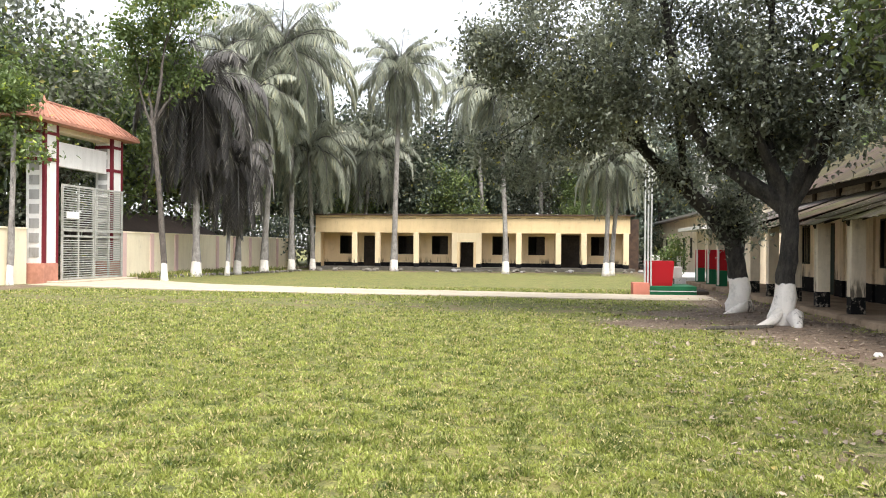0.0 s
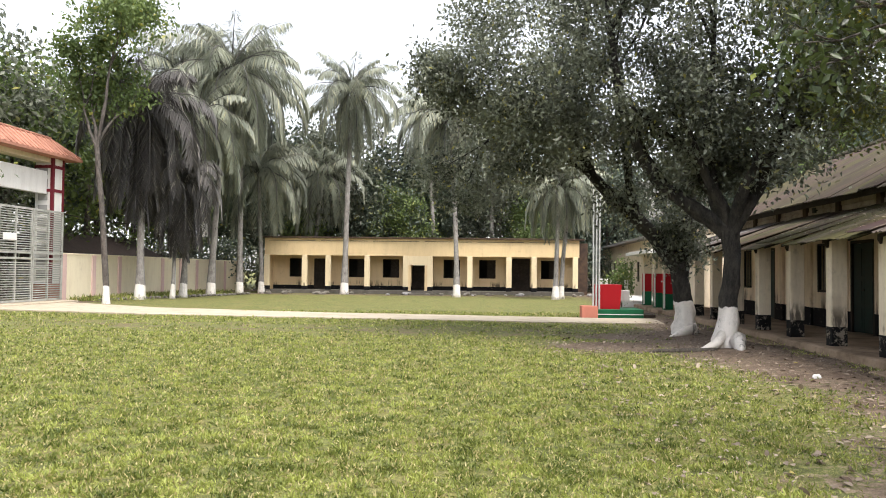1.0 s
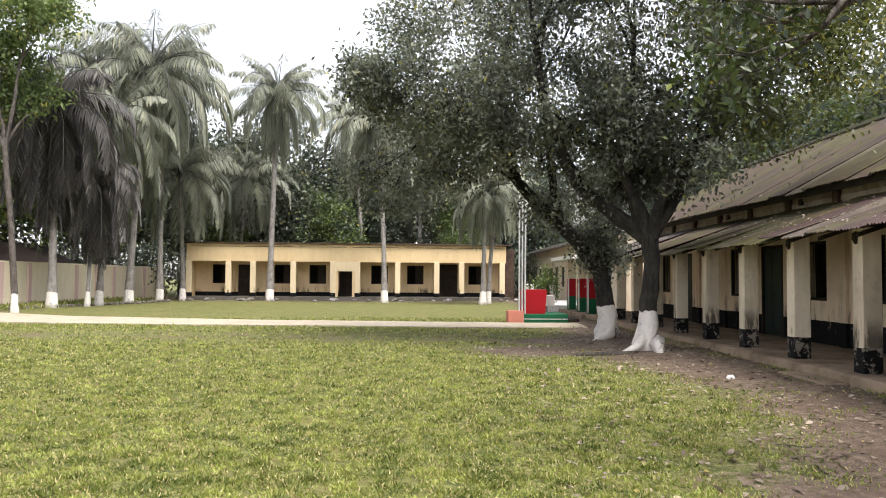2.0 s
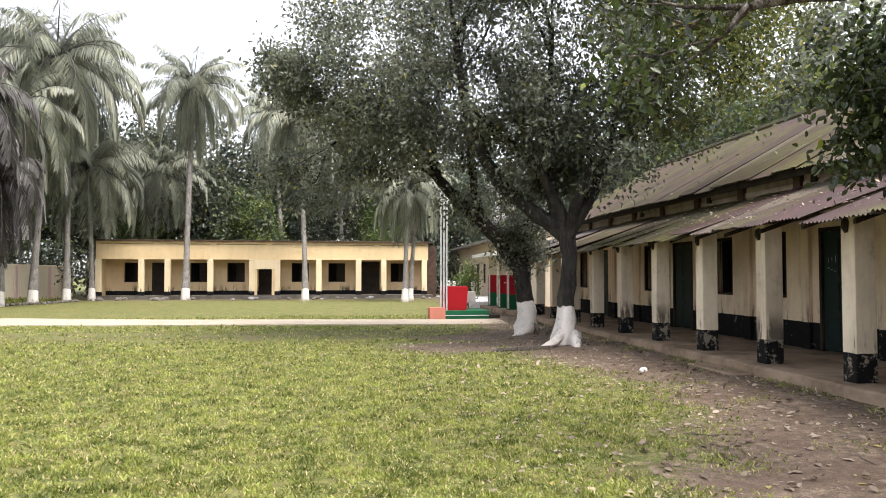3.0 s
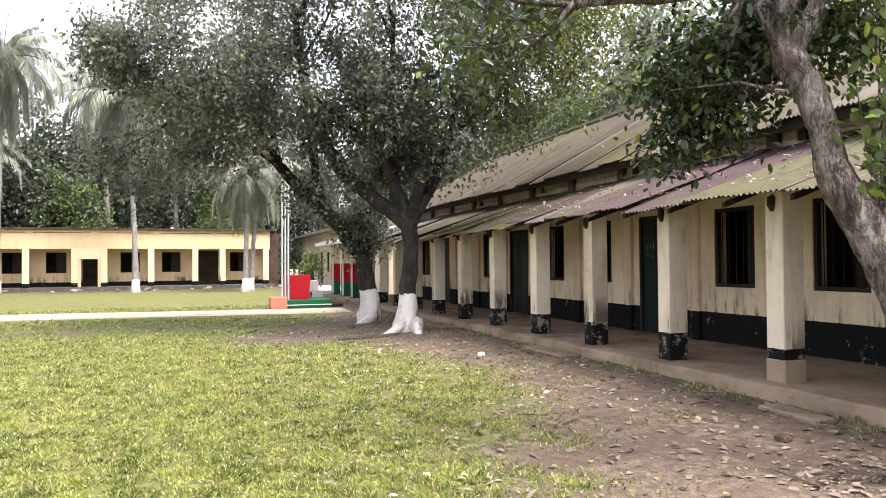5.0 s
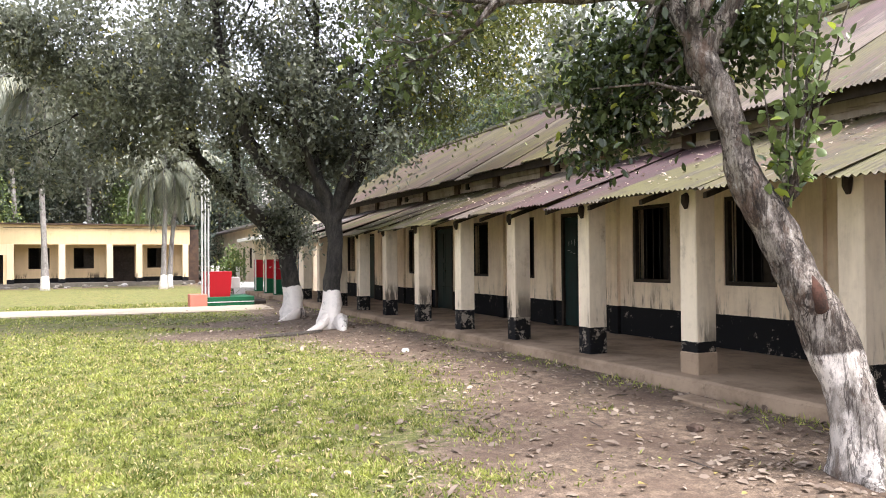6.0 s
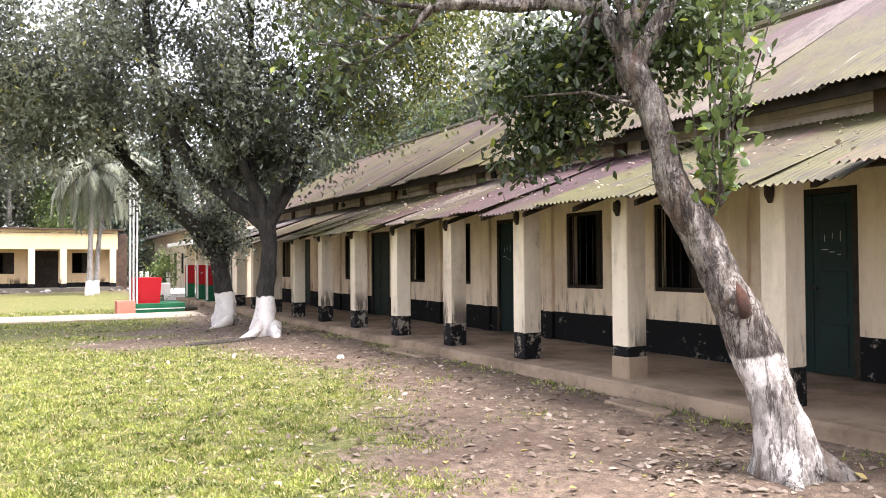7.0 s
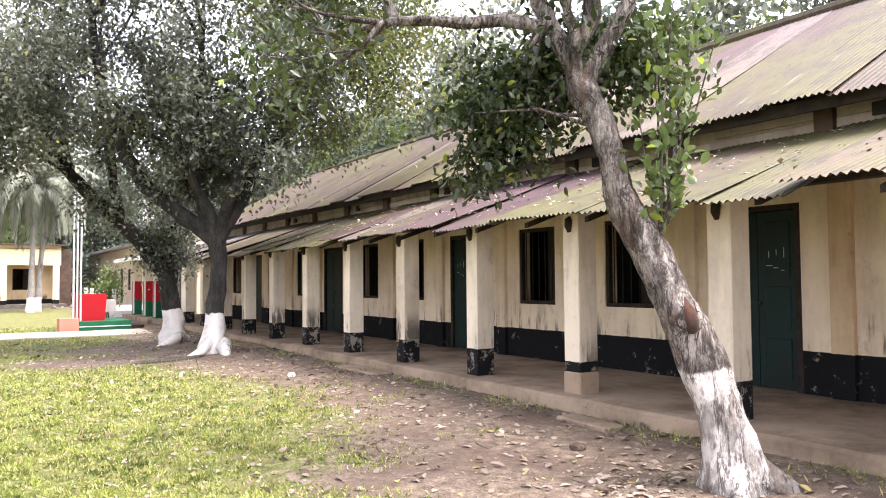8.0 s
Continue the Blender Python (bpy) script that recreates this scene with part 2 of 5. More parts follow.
def ground_material():
    """Lawn with worn earth; the attribute bare says where feet and shade have killed the grass."""
    m, n, l, b = material("lawn_and_earth")
    pos = place(n)
    a = n.new("ShaderNodeAttribute")
    a.attribute_name = "bare"
    f1, f2, f3 = noise_node(n, l, 1.1, 5, 0.65, pos), noise_node(n, l, 9, 6, 0.72, pos), noise_node(n, l, 60, 4, 0.7, pos)
    grass = ramp(n, l, sums(n, l, "MULTIPLY_ADD", f2, 0.6, sums(n, l, "MULTIPLY", f3, 0.4)), [(0.36, (0.018, 0.024, 0.006)), (0.5, (0.10, 0.11, 0.025)), (0.64, (0.32, 0.32, 0.085))])
    grass = mix(n, l, sums(n, l, "MULTIPLY", step(n, l, f1, 0.42, 0.70), 0.55), grass, (0.22, 0.17, 0.065))
    earth = ramp(n, l, sums(n, l, "MULTIPLY_ADD", f2, 0.55, sums(n, l, "MULTIPLY", f3, 0.45)), [(0.35, (0.04, 0.028, 0.02)), (0.49, (0.135, 0.097, 0.068)), (0.63, (0.32, 0.24, 0.17))])
    earth = mix(n, l, sums(n, l, "MULTIPLY", step(n, l, f1, 0.4, 0.65), 0.7), earth, (0.10, 0.064, 0.044))
    k = sums(n, l, "ADD", a.outputs["Fac"], sums(n, l, "MULTIPLY_ADD", sums(n, l, "SUBTRACT", f2, 0.5), 1.3, sums(n, l, "MULTIPLY", sums(n, l, "SUBTRACT", f1, 0.5), 1.0)))
    l.new(mix(n, l, step(n, l, k, 0.40, 0.60), grass, earth), b.inputs["Base Color"])
    b.inputs["Roughness"].default_value = 0.95
    bump(n, l, b, sums(n, l, "MULTIPLY_ADD", f2, 1.0, sums(n, l, "MULTIPLY", f3, 0.4)), 0.8, 0.03)
    return m


M = {}
M["ground"] = ground_material()
M["cream"] = plaster("cream_wall", (0.82, 0.68, 0.51), (0.42, 0.31, 0.215), 0.6, band=0.72)
M["cream_pillar"] = plaster("cream_pillar", (0.78, 0.68, 0.53), (0.34, 0.27, 0.20), 0.6, band=0.375, chips=0.53)
M["cream_plain"] = plaster("cream_plaster", (0.74, 0.65, 0.51), (0.30, 0.25, 0.19), 0.4)
M["clerestory"] = plaster("grey_dirty_plaster", (0.44, 0.37, 0.31), (0.15, 0.115, 0.09), 0.75, scale=2.2)
M["damp"] = plaster("damp_dark_plinth", (0.14, 0.125, 0.11), (0.06, 0.055, 0.045), 0.7)
M["stained"] = plaster("rust_stained_plaster", (0.66, 0.49, 0.31), (0.36, 0.24, 0.14), 0.8, scale=1.8, band=0.72)
M["yellow"] = plaster("yellow_facade", (0.76, 0.58, 0.34), (0.52, 0.38, 0.22), 0.35)
M["yellow_wall"] = plaster("yellow_back_wall", (0.70, 0.53, 0.32), (0.44, 0.33, 0.2), 0.35, band=0.55)
M["yellow_pillar"] = plaster("pale_yellow_pillar", (0.80, 0.66, 0.44), (0.55, 0.42, 0.26), 0.3, band=0.27)
M["boundary"] = plaster("boundary_wall", (0.84, 0.75, 0.56), (0.56, 0.46, 0.33), 0.35)
M["pink"] = plaster("pink_pilaster", (0.70, 0.50, 0.46), (0.5, 0.36, 0.32), 0.4)
M["white"] = plaster("white_plaster", (0.76, 0.74, 0.72), (0.45, 0.42, 0.4), 0.35)
M["grey_plaster"] = plaster("grey_plaster", (0.36, 0.35, 0.34), (0.18, 0.17, 0.16), 0.6)
M["maroon"] = plaster("maroon_paint", (0.16, 0.02, 0.03), (0.09, 0.015, 0.02), 0.4, rough=0.6)
M["red"] = plaster("red_paint", (0.36, 0.012, 0.018), (0.30, 0.01, 0.014), 0.3, rough=0.55)
M["green"] = plaster("green_paint", (0.012, 0.11, 0.05), (0.01, 0.06, 0.03), 0.4, rough=0.55)
M["salmon"] = plaster("salmon_paint", (0.58, 0.22, 0.16), (0.4, 0.16, 0.12), 0.4)
M["concrete"] = plaster("worn_concrete", (0.35, 0.265, 0.19), (0.12, 0.085, 0.058), 0.85, scale=2.0, rough=1.0, runs=(0.8, 0.8, 1.1))
M["path"] = plaster("pale_path", (0.46, 0.40, 0.31), (0.27, 0.22, 0.16), 0.6, scale=1.3)
M["terracotta"] = simple("terracotta", (0.50, 0.24, 0.17), (0.36, 0.17, 0.12), 4, 0.7, random_tint=0.25)
M["steel"] = simple("galvanised_steel", (0.62, 0.63, 0.62), (0.45, 0.46, 0.45), 5, 0.5, 0.3)
M["gate_paint"] = simple("grey_green_gate_paint", (0.46, 0.46, 0.43), (0.32, 0.32, 0.29), 5, 0.55, 0.2)
M["door_green"] = simple("dark_green_door_paint", (0.006, 0.024, 0.023), (0.010, 0.016, 0.015), 5, 0.5)
M["dark_wood"] = simple("dark_wood", (0.018, 0.013, 0.010), (0.04, 0.03, 0.022), 8, 0.75)
# near-black: the gloom of unlit rooms is put into this colour
M["dark_room"] = simple("painted_room_gloom", (0.03, 0.027, 0.024), (0.016, 0.014, 0.013), 2, 0.9)
M["iron"] = simple("black_iron", (0.008, 0.007, 0.006), (0.02, 0.015, 0.012), 9, 0.6, 0.3)
M["chalk"] = simple("chalk_marks", (0.5, 0.5, 0.48), (0.3, 0.3, 0.3), 20, 0.9)
M["roof_tin"] = tin("old_roof_tin", (0.105, 0.062, 0.061), (0.055, 0.027, 0.027), (0.090, 0.079, 0.028), 0.76)
M["awning_tin"] = tin("old_awning_tin", (0.145, 0.090, 0.064), (0.085, 0.040, 0.030), (0.088, 0.080, 0.026), 0.95)
M["mauve_tin"] = tin("mauve_awning_tin", (0.115, 0.060, 0.066), (0.058, 0.026, 0.029), (0.085, 0.073, 0.034), 0.3)
M["hut_tin"] = tin("dark_hut_tin", (0.11, 0.085, 0.08), (0.07, 0.045, 0.04), (0.07, 0.065, 0.05), 0.3)
M["grey_tin"] = tin("grey_awning_tin", (0.22, 0.20, 0.185), (0.13, 0.10, 0.09), (0.12, 0.11, 0.08), 0.3)
M["slab_edge"] = simple("stained_slab_edge", (0.10, 0.065, 0.045), (0.05, 0.035, 0.03), 3, 0.9)
M["grass"] = foliage("grass_blades", (0.045, 0.075, 0.009), (0.62, 0.66, 0.17), (0.66, 0.56, 0.28), 0.50, 0.38, 0.86, 2.4, 0.55)
M["leaf_dark"] = foliage("dark_glossy_leaves", (0.020, 0.027, 0.017), (0.40, 0.43, 0.32), (0.44, 0.41, 0.12), 0.28, 0.44, 0.975, 1.1, 0.60)
M["leaf_mid"] = foliage("mid_green_leaves", (0.035, 0.05, 0.016), (0.32, 0.35, 0.11), (0.46, 0.40, 0.06), 0.34, 0.48, 0.94, 1.1, 0.62)
M["leaf_glossy"] = foliage("dark_green_glossy_leaves", (0.014, 0.024, 0.009), (0.11, 0.15, 0.05), (0.26, 0.30, 0.05), 0.26, 0.3, 0.97)
M["leaf_light"] = foliage("light_green_leaves", (0.07, 0.11, 0.035), (0.24, 0.31, 0.10), (0.36, 0.36, 0.08), 0.5, 0.42, 0.95)
M["leaf_fresh"] = foliage("fresh_shoot_leaves", (0.075, 0.115, 0.035), (0.21, 0.28, 0.09), (0.46, 0.56, 0.07), 0.36, 0.35, 0.93)
# woods leaves greyed and blued: distance haze is mixed into the colour
M["leaf_haze"] = foliage("hazed_woods_leaves", (0.045, 0.064, 0.050), (0.145, 0.18, 0.125), (0.20, 0.22, 0.09), 0.6, 0.3, 0.9)
M["frond"] = foliage("palm_fronds", (0.16, 0.175, 0.13), (0.42, 0.44, 0.35), (0.46, 0.44, 0.28), 0.42, 0.3, 0.92)
M["frond_dry"] = foliage("dry_palm_fronds", (0.05, 0.047, 0.045), (0.15, 0.14, 0.135), (0.30, 0.28, 0.24), 0.7, 0.2, 0.92)
M["dead_leaf"] = foliage("fallen_leaves", (0.07, 0.042, 0.026), (0.58, 0.48, 0.38), (0.40, 0.32, 0.10), 0.7, 0.15, 0.975)
M["bark_dark"] = bark("dark_bark_limewashed", (0.008, 0.007, 0.006), (0.050, 0.043, 0.036), 0.84, wear=0.25, scale=5)
M["bark_lean"] = bark("peeling_grey_bark_limewashed", (0.055, 0.043, 0.035), (0.42, 0.375, 0.33), 0.86, paint_color=(0.80, 0.74, 0.68), scale=7, wear=1.15, cracks=0.85)
M["bark_palm"] = bark("grey_palm_bark_limewashed", (0.20, 0.18, 0.17), (0.33, 0.31, 0.29), 0.75, scale=5, wear=0.1)
M["bark_slim"] = bark("dark_slim_bark_limewashed", (0.06, 0.05, 0.045), (0.14, 0.12, 0.105), 0.75, scale=6, wear=0.1)
M["bark_far"] = bark("brown_bark", (0.06, 0.05, 0.04), (0.14, 0.12, 0.10))
M["red_wood"] = simple("reddish_bare_wood", (0.34, 0.14, 0.10), (0.22, 0.09, 0.07), 12, 0.8)
M["peeled"] = simple("peeled_red_brown_wood", (0.085, 0.042, 0.03), (0.03, 0.02, 0.016), 22, 0.95, bumped=1.0)
M["clod"] = simple("dark_clod", (0.06, 0.04, 0.03), (0.14, 0.10, 0.08), 14, 0.95, bumped=0.8)
M["stone"] = simple("pale_stone", (0.24, 0.22, 0.19), (0.11, 0.10, 0.085), 7, 0.9, bumped=0.6)
M["cloth"] = simple("white_banner_cloth", (0.74, 0.73, 0.74), (0.62, 0.61, 0.64), 2, 0.8)
M["ink"] = simple("faded_blue_ink", (0.20, 0.22, 0.36), (0.3, 0.3, 0.4), 9, 0.8)

# ---- building blocks ----
RNG = np.random.default_rng(7)
AXIS = 8.34                                   # the yard's long direction, degrees from +y towards +x
FOOT = Vector((7.674, 8.165, 0.0))             # a point on the line of the near colonnade
ALONG = Vector((math.sin(radians(AXIS)), math.cos(radians(AXIS)), 0))
ACROSS = Vector((math.cos(radians(AXIS)), -math.sin(radians(AXIS)), 0))


def yard(s, d, z=0.0):
    """A place s along the colonnade and d behind its line."""
    return FOOT + ALONG * s + ACROSS * d + Vector((0, 0, z))


class Geo:
    """Gathers vertices and faces of one mesh."""

    def __init__(self):
        self.v, self.f = [], []

    def add(self, verts, faces):
        k = len(self.v)
        self.v += [tuple(p) for p in verts]
        self.f += [tuple(i + k for i in q) for q in faces]
        return self

    def box(self, x0, x1, y0, y1, z0, z1, c=0.0):
        """A box with its upright and upper edges cut by c."""
        if c <= 0:
            p = [(x, y, z) for z in (z0, z1) for x, y in ((x0, y0), (x1, y0), (x1, y1), (x0, y1))]
            return self.add(p, [(3, 2, 1, 0), (4, 5, 6, 7), (0, 1, 5, 4), (1, 2, 6, 5), (2, 3, 7, 6), (3, 0, 4, 7)])
        o = [(x0 + c, y0), (x1 - c, y0), (x1, y0 + c), (x1, y1 - c), (x1 - c, y1), (x0 + c, y1), (x0, y1 - c), (x0, y0 + c)]
        i = [(min(max(x, x0 + c), x1 - c), min(max(y, y0 + c), y1 - c)) for x, y in o]
        p = [(x, y, z0) for x, y in o] + [(x, y, z1 - c) for x, y in o] + [(x, y, z1) for x, y in i]
        q = [(k, (k + 1) % 8, 8 + (k + 1) % 8, 8 + k) for k in range(8)]
        q += [(8 + k, 8 + (k + 1) % 8, 16 + (k + 1) % 8, 16 + k) for k in range(0, 8)]
        return self.add(p, q + [tuple(range(7, -1, -1)), (16, 18, 20, 22)])

    def tube(self, pts, radii, sides=8, rough=0.0, caps=True):
        pts = [Vector(p) for p in pts]
        rows, side = [], None
        for k, p in enumerate(pts):
            way = (pts[min(k + 1, len(pts) - 1)] - pts[max(k - 1, 0)]).normalized()
            side = way.orthogonal().normalized() if side is None else (side - way * side.dot(way)).normalized()
            other = way.cross(side)
            for j in range(sides):
                a = 2 * math.pi * j / sides
                r = radii[k] * (1 + rough * (noise.noise(p * 2.1 + Vector((math.cos(a), math.sin(a), 0)) * 1.3) + 0.5 * noise.noise(p * 6.3 + Vector((math.cos(a), math.sin(a), 0)) * 2.9)))
                rows.append(p + side * (r * math.cos(a)) + other * (r * math.sin(a)))
        n = len(pts)
        faces = [(k * sides + j, k * sides + (j + 1) % sides, (k + 1) * sides + (j + 1) % sides, (k + 1) * sides + j) for k in range(n - 1) for j in range(sides)]
        if caps:
            faces += [tuple(range(sides - 1, -1, -1)), tuple(range((n - 1) * sides, n * sides))]
        return self.add(rows, faces)

    def mesh(self, name, mat, smooth=False):
        me = bpy.data.meshes.new(name)
        me.from_pydata(self.v, [], self.f)
        me.materials.append(mat)
        if smooth:
            me.polygons.foreach_set("use_smooth", [True] * len(me.polygons))
        me.update()
        return me


def part(name, geo, mat, parent=None, label="", at=None, smooth=False):
    """One mesh object under a thing or part; at: its place in the parent's space."""
    ob = new(name, geo if isinstance(geo, bpy.types.Mesh) else geo.mesh(name, mat, smooth))
    ob.parent = parent
    if at is not None:
        ob.matrix_basis = at if isinstance(at, Matrix) else Matrix.Translation(at)
    return tagged(ob, label)


def thing(name, label, category, at=None, group="", kind=""):
    ob = new(name)
    if at is not None:
        ob.matrix_basis = at
    return tagged(ob, label, category, group, kind)


def holed(a0, a1, z0, z1, t0, t1, holes, axis="y"):
    """A wall from a0 to a1 along axis, t0 to t1 thick, with openings (a, b, low, high) right through it."""
    g = Geo()
    aa = sorted({a0, a1, *[h[0] for h in holes], *[h[1] for h in holes]})
    zz = sorted({z0, z1, *[h[2] for h in holes], *[h[3] for h in holes]})
    solid = lambda i, j: 0 <= i < len(aa) - 1 and 0 <= j < len(zz) - 1 and not any(h[0] <= (aa[i] + aa[i + 1]) / 2 <= h[1] and h[2] <= (zz[j] + zz[j + 1]) / 2 <= h[3] for h in holes)
    pt = (lambda a, t, z: (t, a, z)) if axis == "y" else (lambda a, t, z: (a, t, z))
    for i in range(len(aa) - 1):
        for j in range(len(zz) - 1):
            if not solid(i, j):
                continue
            a, b, lo, hi = aa[i], aa[i + 1], zz[j], zz[j + 1]
            for t in (t0, t1):
                g.add([pt(a, t, lo), pt(b, t, lo), pt(b, t, hi), pt(a, t, hi)], [(0, 1, 2, 3)])
            for ii, jj, q in ((i - 1, j, [(a, lo), (a, hi)]), (i + 1, j, [(b, lo), (b, hi)]), (i, j - 1, [(a, lo), (b, lo)]), (i, j + 1, [(a, hi), (b, hi)])):
                if not solid(ii, jj):
                    (p, r), (p2, r2) = q
                    g.add([pt(p, t0, r), pt(p2, t0, r2), pt(p2, t1, r2), pt(p, t1, r)], [(0, 1, 2, 3)])
    return g


def round_leaves(name, c, way, up, length, width, mat):
    """Broader leaves with a rounded outline, folded along the midrib and bent down at the tip."""
    c, way, up = (np.asarray(a, float) for a in (c, way, up))
    way = way / np.linalg.norm(way, axis=1, keepdims=True)
    side = np.cross(way, up)
    side /= np.maximum(np.linalg.norm(side, axis=1, keepdims=True), 1e-6)
    nor = np.cross(side, way)
    ln, wd = np.broadcast_to(length, len(c))[:, None], np.broadcast_to(width, len(c))[:, None]
    at = lambda f, s, h: c + way * ln * f + side * wd * s + nor * wd * h
    v = np.stack([c, at(0.28, 0.40, 0.12), at(0.62, 0.5, 0.16), at(0.88, 0.25, 0.02), at(1.0, 0, -0.12), at(0.88, -0.25, 0.02), at(0.62, -0.5, 0.16), at(0.28, -0.40, 0.12), at(0.55, 0, 0.0)], 1).reshape(-1, 3)
    k = 9 * np.arange(len(c))[:, None]
    tri = np.concatenate([k + i for j in range(8) for i in (8, j, (j + 1) % 8)], 1).reshape(-1)
    return raw_mesh(name, v, tri, mat)


def fold_leaves(name, c, way, up, length, width, mat):
    """Many small folded leaves in one mesh: stalk ends c, directions way, upper sides up."""
    c, way, up = (np.asarray(a, float) for a in (c, way, up))
    way = way / np.linalg.norm(way, axis=1, keepdims=True)
    side = np.cross(way, up)
    side /= np.maximum(np.linalg.norm(side, axis=1, keepdims=True), 1e-6)
    nor = np.cross(side, way)
    ln, wd = np.broadcast_to(length, len(c))[:, None], np.broadcast_to(width, len(c))[:, None]
    mid = c + way * ln * 0.5 + nor * wd * 0.22
    v = np.stack([c, mid + side * wd * 0.5, c + way * ln, mid - side * wd * 0.5], 1).reshape(-1, 3)
    k = 4 * np.arange(len(c))[:, None]
    tri = np.concatenate([k, k + 2, k + 1, k, k + 3, k + 2], 1).reshape(-1)
    return raw_mesh(name, v, tri, mat)


def raw_mesh(name, v, tri, mat):
    me = bpy.data.meshes.new(name)
    me.vertices.add(len(v))
    me.vertices.foreach_set("co", np.asarray(v, np.float32).ravel())
    me.loops.add(len(tri))
    me.loops.foreach_set("vertex_index", np.asarray(tri, np.int32))
    me.polygons.add(len(tri) // 3)
    me.polygons.foreach_set("loop_start", np.arange(0, len(tri), 3, dtype=np.int32))
    me.update(calc_edges=True)
    me.materials.append(mat)
    return me


# ---- ground ----
def bare_at(x, y):
    """How worn the lawn is, 0 to 1: earth along the colonnade, round the trees, by the gate."""
    s = (x - FOOT.x) * ALONG.x + (y - FOOT.y) * ALONG.y
    d = (x - FOOT.x) * ACROSS.x + (y - FOOT.y) * ACROSS.y
    edge = np.interp(s, [-9, -5, -2.6, -1, 1.5, 4, 7, 10, 14, 20], [-5.2, -4.6, -3.6, -2.5, -2.2, -2.6, -3.2, -3.2, -2.2, -1.2])
    out = 1 / (1 + np.exp(-np.clip((d - edge) * 1.25, -30, 30)))
    for px, py, rx, ry in ((4.7, 16.2, 1.8, 1.5), (6.4, 18.5, 2.4, 1.5)):
        out = np.maximum(out, 0.85 * np.exp(-(((x - px) / rx) ** 2 + ((y - py) / ry) ** 2)))
    out = np.maximum(out, 0.42 * np.exp(-((y - 20.5 + 0.2 * x) / 2.6) ** 2))
    out = np.maximum(out, 0.75 * np.exp(-((y - 51.0 + 0.086 * x) / 1.3) ** 2) * (np.abs(x - 2) < 13))
    wall = x - (-16.3 + 0.162 * (y - 34.5))
    out = np.maximum(out, 0.75 * np.exp(-((wall - 1.0) / 1.3) ** 2) * (y > 24))
    return np.where(d > 0, 1.0, out)


def ground_z(x, y):
    d = (x - FOOT.x) * ACROSS.x + (y - FOOT.y) * ACROSS.y
    rise = np.clip((d + 2.5) / 2.3, 0, 1)
    return 0.06 * rise * rise * (3 - 2 * rise) + 0.012 * np.sin(x * 1.1 + 0.6 * np.sin(y * 0.7)) * np.sin(y * 0.9)


def build_ground():
    xs = np.concatenate([[-900, -300, -120, -70], np.arange(-50, -18, 2.0), np.arange(-18, 12.5, 0.2), np.arange(13, 60, 2.0), [80, 140, 320, 900]])
    ys = np.concatenate([[-900, -300, -100, -40], np.arange(-20, -2, 2.0), np.arange(-2, 32, 0.2), np.arange(32, 70, 1.0), [75, 90, 140, 320, 900]])
    gx, gy = np.meshgrid(xs, ys)
    gz = ground_z(gx, gy)
    nx, ny = len(xs), len(ys)
    k = (np.arange(ny - 1)[:, None] * nx + np.arange(nx - 1)[None]).ravel()
    tri = np.stack([k, k + 1, k + nx + 1, k, k + nx + 1, k + nx], 1).ravel()
    me = raw_mesh("ground", np.stack([gx, gy, gz], -1).reshape(-1, 3), tri, M["ground"])
    me.polygons.foreach_set("use_smooth", [True] * len(me.polygons))
    a = me.attributes.new("bare", "FLOAT", "POINT")
    a.data.foreach_set("value", bare_at(gx, gy).ravel().astype(np.float32))
    tagged(new("ground", me), "school lawn worn to brown earth under the trees", "ground", kind="structure")


build_ground()


def strip(name, near, far, z, mat, label, kind="structure", category="path"):
    """A raised slab between two edges given as lists of places."""
    g, n = Geo(), len(near)
    top = [(x, y, z) for x, y in near] + [(x, y, z) for x, y in far]
    low = [(x, y, -0.1) for x, y, _ in top]
    faces = [(k, k + 1, n + k + 1, n + k) for k in range(n - 1)]
    ring = list(range(n)) + list(range(2 * n - 1, n - 1, -1))
    faces += [(a, a + 2 * n, b + 2 * n, b) for a, b in zip(ring, ring[1:] + ring[:1])]
    g.add(top + low, faces)
    return tagged(new(name, g.mesh(name, mat)), label, category, kind=kind)


def wobble(points, n, amount):
    """Points along a broken line, slightly ragged."""
    px, py = zip(*points)
    t = np.linspace(0, 1, n)
    at = np.linspace(0, 1, len(points))
    return [(float(np.interp(u, at, px)), float(np.interp(u, at, py)) + amount * noise.noise(Vector((u * 40, 3, amount)))) for u in t]


strip("path", wobble([(-16.4, 29.6), (-7.9, 26.5), (-1.0, 25.0), (6.15, 23.5), (10.6, 22.9)], 60, 0.22), wobble([(-15.9, 36.3), (-9.6, 31.3), (-2.0, 28.2), (6.84, 26.1), (10.9, 25.5)], 60, 0.22), 0.035, M["path"], "pale worn concrete path from the gate to the flag podium")


# ---- the long colonnaded block beside the lawn ----
block = thing("school_block", "long cream school block with a colonnade and rusty tin roof", "building", Matrix.LocRotScale(FOOT, Euler((0, 0, radians(-AXIS))), None))
S0, S1, PITCH = -10.6, 20.6, 2.1             # ends of the block along the colonnade, pillar spacing
PL, WALL, BACK = 0.22, 2.15, 9.8             # plinth height, back wall of the walk, far wall
RIDGE_D, RIDGE_Z, EAVE_D, EAVE_Z = 6.0, 6.0, 1.62, 3.54

